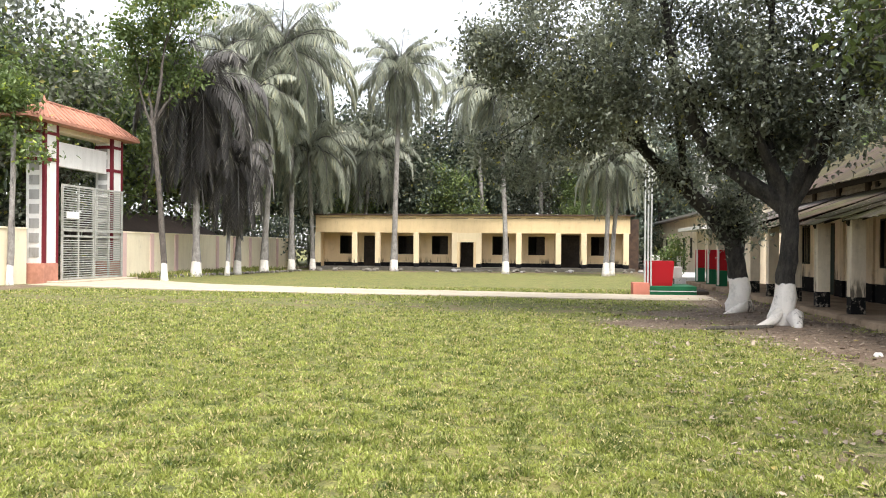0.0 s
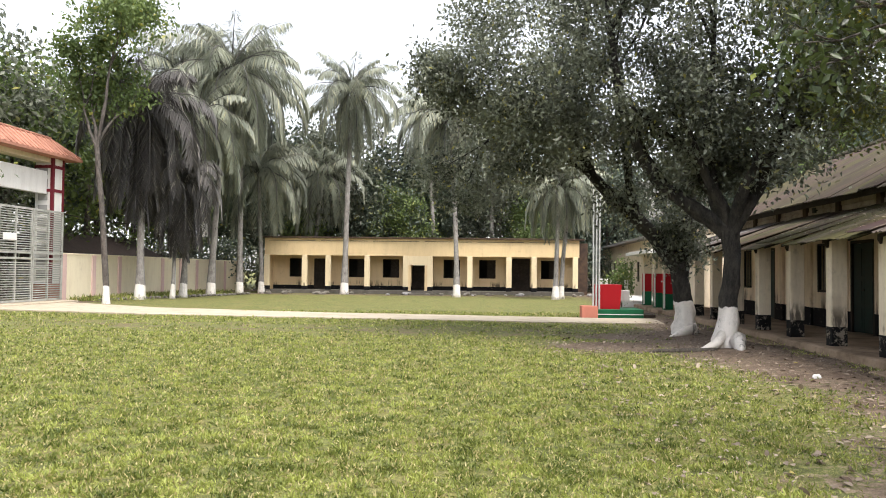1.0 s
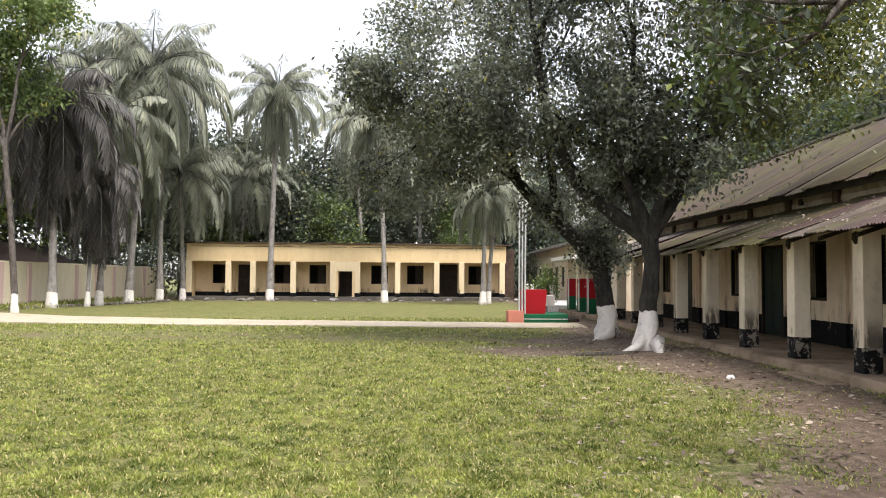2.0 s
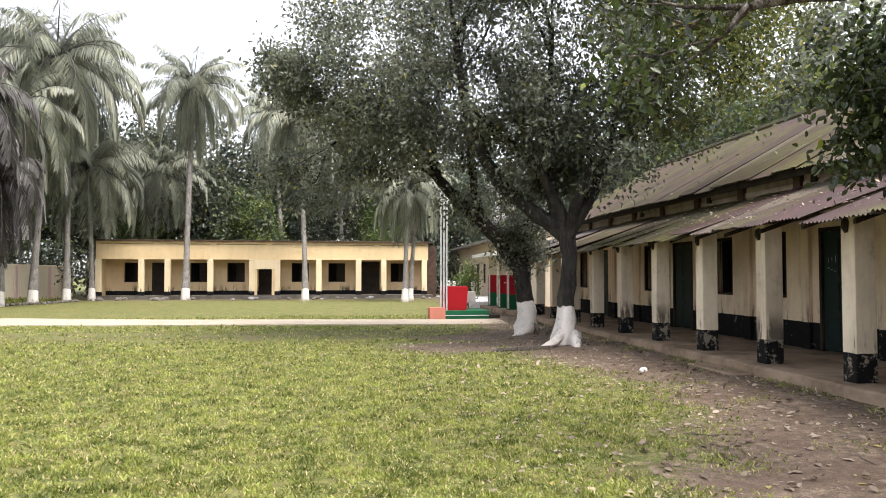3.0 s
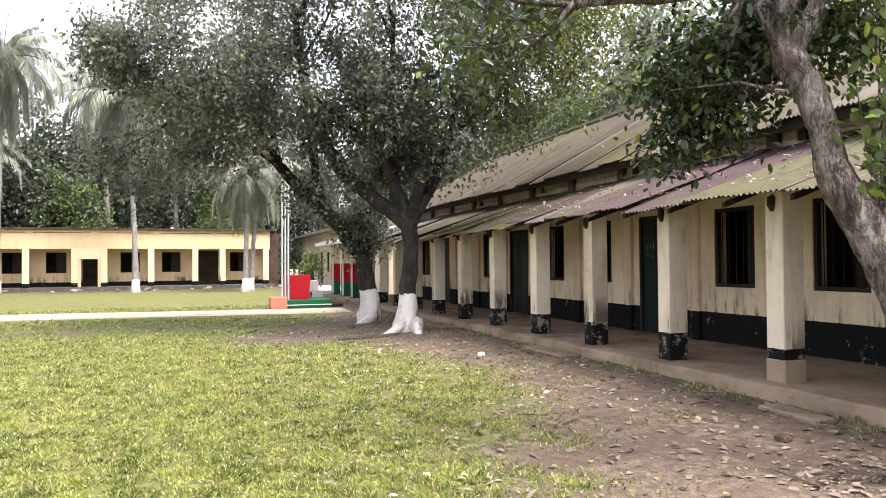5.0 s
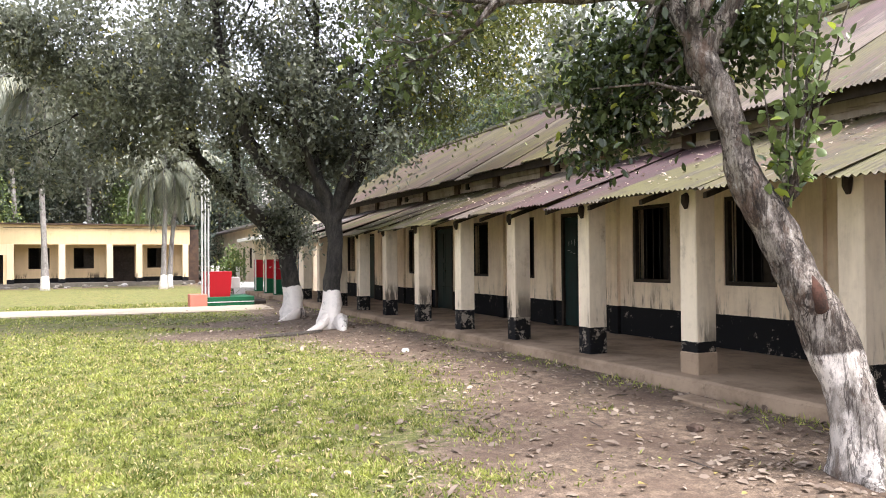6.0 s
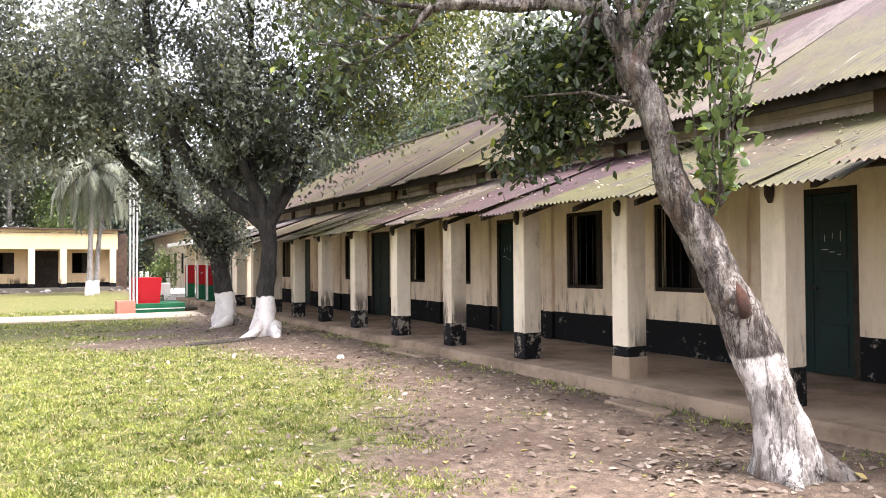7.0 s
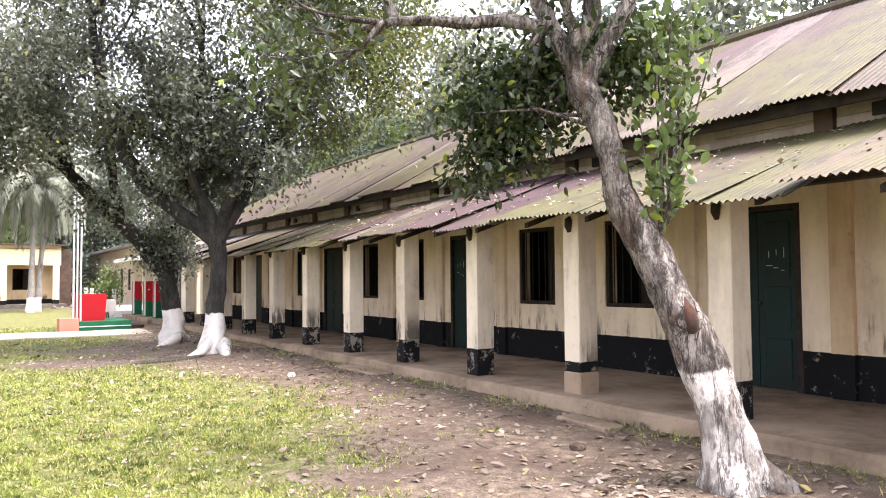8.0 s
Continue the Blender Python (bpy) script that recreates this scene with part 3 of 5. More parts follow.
g = Geo()                                    # plinth with a worn, rounded, uneven edge
ys = np.arange(S0, S1 + 0.01, 0.15)
for y in ys:
    j = 0.05 * noise.noise(Vector((y * 1.3, 0, 0))) + 0.02 * noise.noise(Vector((y * 7, 2, 0)))
    w = 0.03 * abs(noise.noise(Vector((y * 2.2, 5, 0))))
    g.v += [(BACK + 0.2, y, -0.1), (BACK + 0.2, y, PL), (0.0, y, PL), (-0.19 + j, y, PL - 0.005 - 0.3 * w), (-0.235 + j, y, PL - 0.03 - w), (-0.25 + j, y, 0.08), (-0.27 + j, y, -0.1)]
g.f = [(7 * k + i, 7 * k + i + 1, 7 * k + i + 8, 7 * k + i + 7) for k in range(len(ys) - 1) for i in range(6)]
part("plinth", g, M["concrete"], block, "worn grey concrete plinth")

bays = [S for S in (-3.2 + 2.12 * k for k in range(-3, 11))]
kinds = {-3: "window", -2: "window", -1: "window", 0: "door", 1: "window", 2: "window", 3: "door", 4: "window", 5: "window", 6: "door", 7: "window", 8: "window", 9: "door", 10: "window", 11: "window", 12: "door", 13: "window"}
holes = []
for k, c in zip(range(-3, 11), bays):
    holes.append((c - 0.6, c + 0.6, PL, 2.46) if kinds[k] == "door" else (c - 0.48, c + 0.48, 1.15, 2.46))
part("wall", holed(S0, S1, PL, 3.75, WALL, WALL + 0.25, holes), M["cream"], block)
for y0, y1 in ((S0, S0 + 0.25), (S1 - 0.25, S1)):
    e = Geo().add([(WALL + 0.25, y0, PL), (BACK, y0, PL), (BACK, y0, 3.7), (RIDGE_D, y0, RIDGE_Z - 0.15), (WALL + 0.25, y0, 3.7), (WALL + 0.25, y1, PL), (BACK, y1, PL), (BACK, y1, 3.7), (RIDGE_D, y1, RIDGE_Z - 0.15), (WALL + 0.25, y1, 3.7)],
                  [(4, 3, 2, 1, 0), (5, 6, 7, 8, 9), (0, 1, 6, 5), (1, 2, 7, 6), (2, 3, 8, 7), (3, 4, 9, 8), (4, 0, 5, 9)])
    part("gable_wall", e, M["cream_plain"], block)
part("rear_wall", Geo().box(BACK, BACK + 0.25, S0, S1, PL, 3.7), M["cream_plain"], block)
part("inner_ceiling", Geo().box(WALL + 0.25, BACK, S0 + 0.25, S1 - 0.25, 3.45, 3.5), M["dark_wood"], block)
# added backing behind the openings, its colour carries the darkness of the rooms
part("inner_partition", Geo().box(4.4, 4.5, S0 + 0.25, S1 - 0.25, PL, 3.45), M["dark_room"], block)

# pillars with square caps, plaster worn away at the foot
def pillar_mesh(h):
    g = Geo().box(0, 0.30, -0.27, 0, 0, h, 0.012)
    return g.mesh("pillar", M["cream_pillar"])


shared_pillar = pillar_mesh(2.17)
for k in range(-3, 14):
    s = -0.24 + 0.27 + PITCH * k
    if s > 19.5 or s < S0:
        continue
    p = part("pillar", shared_pillar, None, block, at=(0.0, s, PL))
    lift = Geo().tube([(-0.012, -0.135, 1.92), (-0.03, -0.135, 1.99), (-0.02, -0.135, 2.07), (0.0, -0.135, 2.1)], [0.022, 0.045, 0.05, 0.02], 8)
    part("bracket", lift, M["dark_wood"], p, "dark rusty bracket")
    if k == -1:
        part("foot", Geo().box(-0.012, 0.312, -0.282, 0.012, 0, 0.26, 0.02), M["concrete"], p, "bare brick foot with fallen plaster")
    part("pilaster", Geo().box(WALL - 0.07, WALL, s - 0.27, s - 0.01, PL, 3.1), M["stained"] if k == -2 else M["cream"], block)

# porch with red and green pillars at the end of the block
porch = thing("porch", "flat-roofed porch on red and green painted pillars", "porch", Matrix.LocRotScale(FOOT, Euler((0, 0, radians(-AXIS))), None))
part("porch_floor", Geo().box(-0.4, 2.4, 20.62, 26.1, -0.1, 0.20, 0.02), M["concrete"], porch)
part("porch_slab", Geo().box(-0.75, 2.4, 20.7, 26.2, 2.42, 2.56, 0.01), M["white"], porch, "white flat roof slab")
part("porch_wall", holed(20.62, 26.0, 0.2, 3.3, 2.4, 2.6, [(21.6, 22.6, 1.1, 2.3), (23.6, 24.6, 0.2, 2.3)]), M["cream_plain"], porch)
for s in (21.3, 23.2, 25.6):
    p = thing("painted_pillar", "", "", Matrix.Translation((-0.1, s, PL - 0.02)))
    p.parent = porch
    part("lower_shaft", Geo().box(0, 0.36, -0.34, 0, 0, 0.62, 0.012), M["green"], p, "dark green painted shaft")
    part("upper_shaft", Geo().box(0, 0.36, -0.34, 0, 0.62, 1.42, 0.012), M["red"], p, "red painted shaft")
    part("capital", Geo().box(0.0, 0.36, -0.34, 0.0, 1.42, 2.22, 0.012), M["cream_plain"], p, "plain cream head")
    part("edge_strip", Geo().box(-0.012, 0.05, -0.352, -0.30, 0.05, 1.45), M["white"], p, "white painted edge")

part("eaves_beam", Geo().box(0.06, 0.2, S0, S1, 2.39, 2.45), M["dark_wood"], block, "dark timber beam on the pillars")
for k in range(int((S1 - S0) / 1.05)):       # rafters under the awning
    y = S0 + 0.3 + 1.05 * k
    part("rafter", Geo().add([(-0.4, y, 2.26), (WALL, y, 3.16), (WALL, y + 0.06, 3.16), (-0.4, y + 0.06, 2.26), (-0.4, y, 2.20), (WALL, y, 3.08), (WALL, y + 0.06, 3.08), (-0.4, y + 0.06, 2.20)],
                             [(3, 2, 1, 0), (4, 5, 6, 7), (0, 1, 5, 4), (2, 3, 7, 6), (1, 2, 6, 5), (3, 0, 4, 7)]), M["dark_wood"], block)


def window_unit(parent, y0, y1, z0, z1, x, bars=5):
    w = thing("window", "", "", Matrix.Translation((x, (y0 + y1) / 2, z0)))
    w.parent = parent
    h, a = z1 - z0, (y1 - y0) / 2
    g = Geo()
    for q in ((-a, -a + 0.06, 0, h), (a - 0.06, a, 0, h), (-a + 0.06, a - 0.06, 0, 0.06), (-a + 0.06, a - 0.06, h - 0.06, h)):
        g.box(0.02, 0.10, q[0], q[1], q[2], q[3])
    part("window_frame", g, M["dark_wood"], w, "dark timber frame")
    for k in range(bars):
        yb = -a + 0.06 + (2 * a - 0.12) * (k + 0.5) / bars
        part("bar", Geo().box(0.05, 0.062, yb - 0.006, yb + 0.006, 0.06, h - 0.06), M["iron"], w)
    part("shutter", Geo().box(0.26, 0.29, -a + 0.02, -0.02 * a, 0.05, h - 0.05), M["dark_wood"], w, "dark inner shutter")
    return w


def door_unit(parent, y0, y1, z0, z1, x, mat, marks=False):
    d = thing("door", "", "", Matrix.Translation((x, (y0 + y1) / 2, z0)))
    d.parent = parent
    h, a = z1 - z0, (y1 - y0) / 2
    g = Geo()
    for q in ((-a, -a + 0.07, 0, h), (a - 0.07, a, 0, h), (-a + 0.07, a - 0.07, h - 0.07, h)):
        g.box(0.0, 0.12, q[0], q[1], q[2], q[3])
    part("door_frame", g, M["dark_wood"], d)
    for lo, hi in ((-a + 0.07, -0.005), (0.005, a - 0.07)):
        leaf = Geo().box(0.05, 0.09, lo, hi, 0.02, h - 0.08)
        for zz in ((0.12, 0.62), (0.74, 1.25), (1.37, h - 0.2)):
            leaf.box(0.035, 0.05, lo + 0.09, hi - 0.09, zz[0], zz[1], 0.01)
        o = part("door_leaf", leaf, mat, d)
        if marks:
            c = Geo()
            for k in range(3):
                yy = lo + 0.16 + 0.10 * k
                c.box(0.031, 0.034, yy, yy + 0.008, 1.60 + 0.03 * (k % 2), 1.72 - 0.02 * k)
                c.box(0.031, 0.034, yy - 0.02 * k, yy + 0.045, 1.44 + 0.03 * k, 1.448 + 0.03 * k)
            tagged(part("chalk_mark", c, M["chalk"], o), "faint chalk marks", kind="stuff")
    part("latch", Geo().box(0.02, 0.05, -0.05, 0.07, 1.02, 1.06, 0.004), M["iron"], d, "iron latch")
    return d


for k, h in zip(range(-3, 11), holes):
    if kinds[k] == "door":
        door_unit(block, h[0], h[1], h[2], h[3], WALL, M["door_green"], k in (0, 3))
    else:
        window_unit(block, h[0], h[1], h[2], h[3], WALL)

# strip of wall between the awning and the roof, with short posts and vents
for k in range(-5, 14):
    s = 0.0 + PITCH * k
    if S0 < s < S1:
        part("clerestory_post", Geo().box(WALL - 0.14, WALL, s - 0.11, s + 0.11, 3.1, 3.7), M["slab_edge"], block)
part("clerestory_face", Geo().box(WALL - 0.05, WALL, S0, S1, 3.2, 3.66), M["clerestory"], block, "grimy plaster strip under the eaves")
rc = random.Random(17)
for k in range(-5, 10):                      # crumbling courses of plastered brick, each bay a little different
    s = PITCH * k
    for j in range(3):
        z, cut = 3.24 + 0.135 * j + rc.uniform(-0.015, 0.015), rc.uniform(0.0, 0.5) if j == 1 else 0.0
        part("course", Geo().box(WALL - 0.075 - 0.02 * j - rc.uniform(0, 0.012), WALL - 0.05, s + 0.12, s + PITCH - 0.12 - cut, z, z + 0.115, 0.012), M["clerestory"], block)
for s in (-9.0, -4.9, -0.65, 3.6, 7.7, 11.9):
    part("vent", Geo().box(WALL - 0.135, WALL - 0.04, s, s + 0.16, 3.30, 3.44), M["iron"], block, "dark vent hole")


def sheet_mesh(name, width, length, pitch, amp, mat, seed):
    """A corrugated sheet: x down the slope, y across."""
    n = int(width / pitch * 4)
    v, f = [], []
    r = random.Random(seed)
    ragged = [r.uniform(-0.02, 0.02) for _ in range(n + 1)]
    for i in range(n + 1):
        y = width * i / n
        z = amp * math.sin(2 * math.pi * y / pitch)
        v += [(ragged[i] * 0.3, y, z), (length * 0.5, y, z - 0.012), (length + ragged[i] * 0.6, y, z)]
    for i in range(n):
        f += [(3 * i, 3 * i + 1, 3 * i + 4, 3 * i + 3), (3 * i + 1, 3 * i + 2, 3 * i + 5, 3 * i + 4)]
    g = Geo().add(v, f)
    me = g.mesh(name, mat, True)
    return me


def lay_sheets(parent, name, d0, z0, d1, z1, a0, a1, rows, mat, sag=0.02, width=0.80, seed=3, pitch=0.08):
    """Sheets from the upper line (d0, z0) to the lower one (d1, z1), from a0 to a1 along the block."""
    r = random.Random(seed)
    long = math.hypot(d1 - d0, z1 - z0)
    tilt = math.atan2(z0 - z1, abs(d1 - d0))
    flip = 1 if d1 > d0 else -1
    meshes = [sheet_mesh(name, width + 0.08, long / rows + 0.12, pitch, 0.016, mat, k + seed) for k in range(3)]
    k = 0
    for row in range(rows):
        f0 = row / rows
        y = a0
        while y < a1 - 0.1:
            at = Vector((d0 + (d1 - d0) * f0, y, z0 + (z1 - z0) * f0 + 0.004 + 0.02 * (rows - row) + 0.006 * (k % 2) + r.uniform(-sag, sag) * 0.4))
            turn = Matrix.Rotation(0 if flip > 0 else math.pi, 4, "Z") @ Matrix.Rotation(tilt + r.uniform(-sag, sag) * 0.35, 4, "Y") @ Matrix.Rotation(r.uniform(-0.008, 0.008), 4, "Z")
            if flip < 0:
                at.y += width
            part(name, meshes[k % 3], None, parent, at=Matrix.Translation(at) @ turn)
            y += width
            k += 1


lay_sheets(block, "roof_sheet", RIDGE_D, RIDGE_Z, EAVE_D, EAVE_Z, S0 - 0.3, S1 + 0.3, 1, M["roof_tin"], 0.02)
lay_sheets(block, "roof_sheet", RIDGE_D, RIDGE_Z, 10.4, EAVE_Z, S0 - 0.3, S1 + 0.3, 1, M["roof_tin"], 0.02, seed=9)
part("ridge_cap", Geo().tube([(RIDGE_D, S0 - 0.3, RIDGE_Z + 0.03), (RIDGE_D, 7, RIDGE_Z + 0.05), (RIDGE_D, S1 + 0.3, RIDGE_Z + 0.03)], [0.12] * 3, 8), M["roof_tin"], block)
for a0, a1, dz, seed in ((S0 - 0.3, -1.5, 0.03, 1), (-1.5, 3.9, 0.055, 2), (3.9, 13.5, 0.0, 5)):
    lay_sheets(block, "awning_sheet", WALL - 0.06, 3.20 + dz, -0.46, 2.27 + dz, a0, a1, 1, M["mauve_tin"] if a0 == -1.5 else M["awning_tin"], 0.06, seed=seed)
lay_sheets(block, "awning_sheet", WALL - 0.06, 3.20, -0.46, 2.30, 13.5, S1 + 0.2, 1, M["grey_tin"], 0.06, seed=8)
part("eaves_board", Geo().box(EAVE_D + 0.08, EAVE_D + 0.12, S0, S1, EAVE_Z - 0.14, EAVE_Z - 0.0), M["dark_wood"], block)

# ---- far yellow block ----
FL = Vector((-9.2, 54.0, 0))
far_block = thing("yellow_block", "low yellow school block with a pillared veranda and flat roof", "building", Matrix.LocRotScale(FL, Euler((0, 0, radians(-4.9))), None))
W2 = 22.3
part("plinth", Geo().box(-0.3, W2 + 0.3, -0.35, 7.0, -0.1, 0.26, 0.02), M["damp"], far_block, "damp dark plinth")
posts = [0.17, 2.86, 4.54, 7.31, 10.05, 11.77, 14.59, 17.35, 19.12, 22.02]
openings = []
for c in (2.0, 6.35, 8.85, 13.3, 15.9, 20.4):
    openings.append((c - 0.6, c + 0.6, 1.15, 2.5))
doors2 = [(3.2, 4.25, 0.26, 2.5), (10.4, 11.45, 0.26, 2.3), (17.4, 19.0, 0.26, 2.62)]
part("wall", holed(0, W2, 0.26, 3.9, 1.8, 2.05, openings + doors2, "x"), M["yellow_wall"], far_block)
for x0, x1 in ((0, 0.25), (W2 - 0.25, W2)):
    part("end_wall", Geo().box(x0, x1, 2.05, 6.5, 0.26, 3.9), M["yellow"], far_block)
part("veranda_end", Geo().box(0.0, 0.2, 0.6, 1.8, 0.26, 2.75), M["yellow"], far_block)
part("rear_wall", Geo().box(0, W2, 6.5, 6.75, 0.26, 3.9), M["yellow"], far_block)
# added near-black backing, room darkness painted behind the veranda openings
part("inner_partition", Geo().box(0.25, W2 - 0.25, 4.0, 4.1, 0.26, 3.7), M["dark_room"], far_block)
part("fascia", Geo().box(0, W2, 0, 0.22, 2.70, 3.92, 0.01), M["yellow"], far_block, "broad yellow fascia over the veranda")
part("veranda_ceiling", Geo().box(0.0, W2, 0.22, 1.8, 2.9, 3.0), M["cream_plain"], far_block)
part("roof", Geo().box(-0.3, W2 + 0.35, -0.22, 7.0, 3.92, 4.02, 0.01), M["slab_edge"], far_block, "stained flat concrete roof slab")
for k in range(6):
    part("drip_line", Geo().box(0.3 + 3.7 * k, 3.6 + 3.7 * k, -0.02, 0.0, 3.72, 3.75), M["slab_edge"], far_block)
pm = Geo().box(-0.19, 0.19, 0, 0.3, 0, 2.46, 0.012).mesh("pillar", M["yellow_pillar"])
for x in posts:
    part("pillar", pm, None, far_block, at=(x, -0.03, 0.26))
part("porch_panel", Geo().box(10.24, 11.58, -0.02, 0.2, 2.05, 2.70), M["yellow_pillar"], far_block, "pale panel over the middle entrance")
for a, b in ((10.24, 10.42), (11.40, 11.58)):
    part("porch_cheek", Geo().box(a, b, 0.0, 0.2, 0.26, 2.05), M["yellow"], far_block)
for k in range(2):
    part("entrance_step", Geo().box(9.8 - 0.2 * k, 12.0 + 0.2 * k, -0.7 - 0.3 * k, -0.35 - 0.3 * k, -0.05, 0.18 - 0.09 * k, 0.01), M["damp"], far_block)


def facing(parent, x, y, z):
    """A holder turned so that a unit made for the colonnade faces the yard from the far end."""
    return Matrix.Translation((x, y, z)) @ Matrix.Rotation(radians(90), 4, "Z")


for q in openings:
    w = window_unit(far_block, -0.6, 0.6, 0, 1.35, 0)
    w.matrix_basis = facing(far_block, (q[0] + q[1]) / 2, 1.8, q[2])
for q in doors2:
    a = (q[1] - q[0]) / 2
    w = door_unit(far_block, -a, a, 0, q[3] - q[2], 0, M["dark_wood"])
    w.matrix_basis = facing(far_block, (q[0] + q[1]) / 2, 1.85, q[2])
# added dark box at the block's end, its colour gives the recess its darkness
part("side_shed", Geo().box(W2 + 0.02, W2 + 0.75, 1.0, 6.0, -0.1, 3.75), M["slab_edge"], far_block, "dark box filling the recess beside the block")

# ---- cream block beyond the painted pillars, and a taller block behind it ----
side_block = thing("cream_block", "low cream block with a flat roof beyond the colonnade", "building", Matrix.LocRotScale(yard(26, 2.4), Euler((0, 0, radians(-AXIS))), None))
sh = []
for k in range(16):
    c = 1.4 + 2.6 * k
    sh.append((c, c + 1.0, 1.1, 2.4) if k % 3 else (c, c + 1.0, 0.3, 2.4))
part("wall", holed(0, 43, 0, 3.7, 0, 0.25, sh), M["cream_plain"], side_block)
part("front_wall", holed(0, 7, 0, 3.7, 0.0, 0.25, [(1.2, 2.4, 1.1, 2.4), (4.2, 5.4, 1.1, 2.4)], "x"), M["cream_plain"], side_block, at=(0.25, 0.0, 0))
# added solid filler, coloured near-black in place of unlit rooms
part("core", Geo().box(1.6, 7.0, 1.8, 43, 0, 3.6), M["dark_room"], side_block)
part("roof", Geo().box(-0.6, 7.6, -0.3, 43.5, 3.7, 3.85), M["grey_plaster"], side_block, "grey flat roof slab")
for k, h in enumerate(sh):
    if h[2] > 1:
        window_unit(side_block, h[0], h[1], h[2], h[3], 0.02, 5)
    else:
        door_unit(side_block, h[0], h[1], h[2], h[3], 0.02, M["door_green"])

veranda = thing("railed_veranda", "white veranda platform with a latticed railing", "veranda", Matrix.LocRotScale(yard(26.2, -0.9), Euler((0, 0, radians(-AXIS))), None))
part("platform", Geo().box(0, 3.2, 0, 9.6, -0.1, 0.34, 0.02), M["white"], veranda, "whitewashed platform")
part("step", Geo().box(-0.5, 0.0, 0.4, 5.5, -0.1, 0.17, 0.02), M["white"], veranda)
for k in range(5):
    part("rail_post", Geo().box(0.13, 0.29, 0.1 + 2.3 * k, 0.26 + 2.3 * k, 0.34, 1.3, 0.01), M["white"], veranda)
for k in range(6):
    part("rail", Geo().box(0.18, 0.24, 0.36, 9.4, 0.46 + 0.13 * k, 0.52 + 0.13 * k), M["white"], veranda)

tall = thing("storeyed_block", "pale three-storey building seen through leaves", "building", Matrix.LocRotScale(yard(60, 6.0), Euler((0, 0, radians(-AXIS))), None))
for st in range(3):
    z = 3.3 * st
    part("wall", holed(0, 14, z, z + 3.3, 0, 0.3, [(1.2, 2.4, z + 0.9, z + 2.4), (4.2, 5.4, z + 0.9, z + 2.4), (7.4, 8.6, z + 0.9, z + 2.4), (10.6, 11.8, z + 0.9, z + 2.4)], "x"), M["white"], tall)
    part("floor_slab", Geo().box(-0.4, 14.4, -0.7, 9, z + 3.2, z + 3.36), M["grey_plaster"], tall)
part("side_wall", Geo().box(0, 0.3, 0.3, 9, 0, 9.9), M["white"], tall)
# added filler behind the storeys, indoor darkness put into its colour
part("core", Geo().box(0.6, 13.8, 1.5, 8.8, 0, 9.8), M["dark_room"], tall)

# ---- gate and boundary wall ----
def wall_x(y):
    return -16.3 + 0.162 * (y - 34.5)


def boundary(name, y0, y1, label, h=2.32):
    w = thing(name, label, "wall", Matrix.LocRotScale((wall_x(y0), y0, 0), Euler((0, 0, radians(-AXIS))), None), kind="structure")
    n = (y1 - y0) / ALONG.y
    part("wall_panel", Geo().box(-0.1, 0.1, 0, n, -0.1, h - 0.07), M["boundary"], w)
    part("coping", Geo().box(-0.14, 0.14, 0, n, h - 0.07, h, 0.015), M["boundary"], w)
    k = 0
    while 0.3 + 2.6 * k < n:
        part("pilaster", Geo().box(0.1, 0.17, 0.3 + 2.6 * k, 0.62 + 2.6 * k, -0.1, h - 0.07), M["pink"], w, "faded pink pilaster")
        k += 1
    return w


boundary("wall_west", 36.6, 62.0, "cream boundary wall with faded pink pilasters")
boundary("wall_west_near", 8.0, 30.85, "plain cream boundary wall beside the gate")

gate = thing("school_gate", "tall entrance gate with white pillars and terracotta roof", "gate", Matrix.LocRotScale((wall_x(31.36), 31.36, 0), Euler((0, 0, radians(-AXIS))), None))
SPAN = 4.76
for y in (0.0, SPAN):
    p = thing("gate_pillar", "", "", Matrix.Translation((0, y, 0)))
    p.parent = gate
    part("shaft", Geo().box(-0.42, 0.42, -0.42, 0.42, 0.85, 6.75, 0.02), M["white"], p, "white tiled shaft")
    part("base", Geo().box(-0.46, 0.46, -0.46, 0.46, -0.1, 0.85, 0.02), M["terracotta"], p, "brown tiled base")
    for y0, y1 in ((-0.45, -0.30), (0.32, 0.45)):
        part("corner_stripe", Geo().box(0.33, 0.45, y0, y1, 0.85, 6.75), M["maroon"], p, "maroon painted stripe")
    for z in (5.1, 6.2):
        part("band", Geo().box(-0.45, 0.46, -0.46, 0.46, z, z + 0.14), M["maroon"], p, "maroon band")
    for k in range(9):                        # pale relief tiles on the side face
        part("relief_tile", Geo().box(-0.26, 0.2, -0.445, -0.42, 1.1 + 0.6 * k, 1.5 + 0.6 * k, 0.01), M["grey_plaster"], p)
part("sign_panel", Geo().box(-0.16, 0.16, 0.42, SPAN - 0.42, 5.0, 6.05, 0.02), M["white"], gate, "blank white name panel")
part("beam", Geo().box(-0.3, 0.3, 0.42, SPAN - 0.42, 6.45, 6.75, 0.02), M["cream_plain"], gate)
hip = Geo()
near_e, e, a = 2.1, 1.1, 0.95
hip.add([(-a, -near_e, 6.78), (a, -near_e, 6.78), (a, SPAN + e, 6.78), (-a, SPAN + e, 6.78), (0, 0.1, 7.62), (0, SPAN - 0.1, 7.62), (-a, -near_e, 6.66), (a, -near_e, 6.66), (a, SPAN + e, 6.66), (-a, SPAN + e, 6.66)],
        [(0, 1, 4), (1, 2, 5, 4), (2, 3, 5), (3, 0, 4, 5), (1, 0, 6, 7), (2, 1, 7, 8), (3, 2, 8, 9), (0, 3, 9, 6), (6, 9, 8, 7)])
roof = part("roof", hip, M["terracotta"], gate, "hipped terracotta roof")
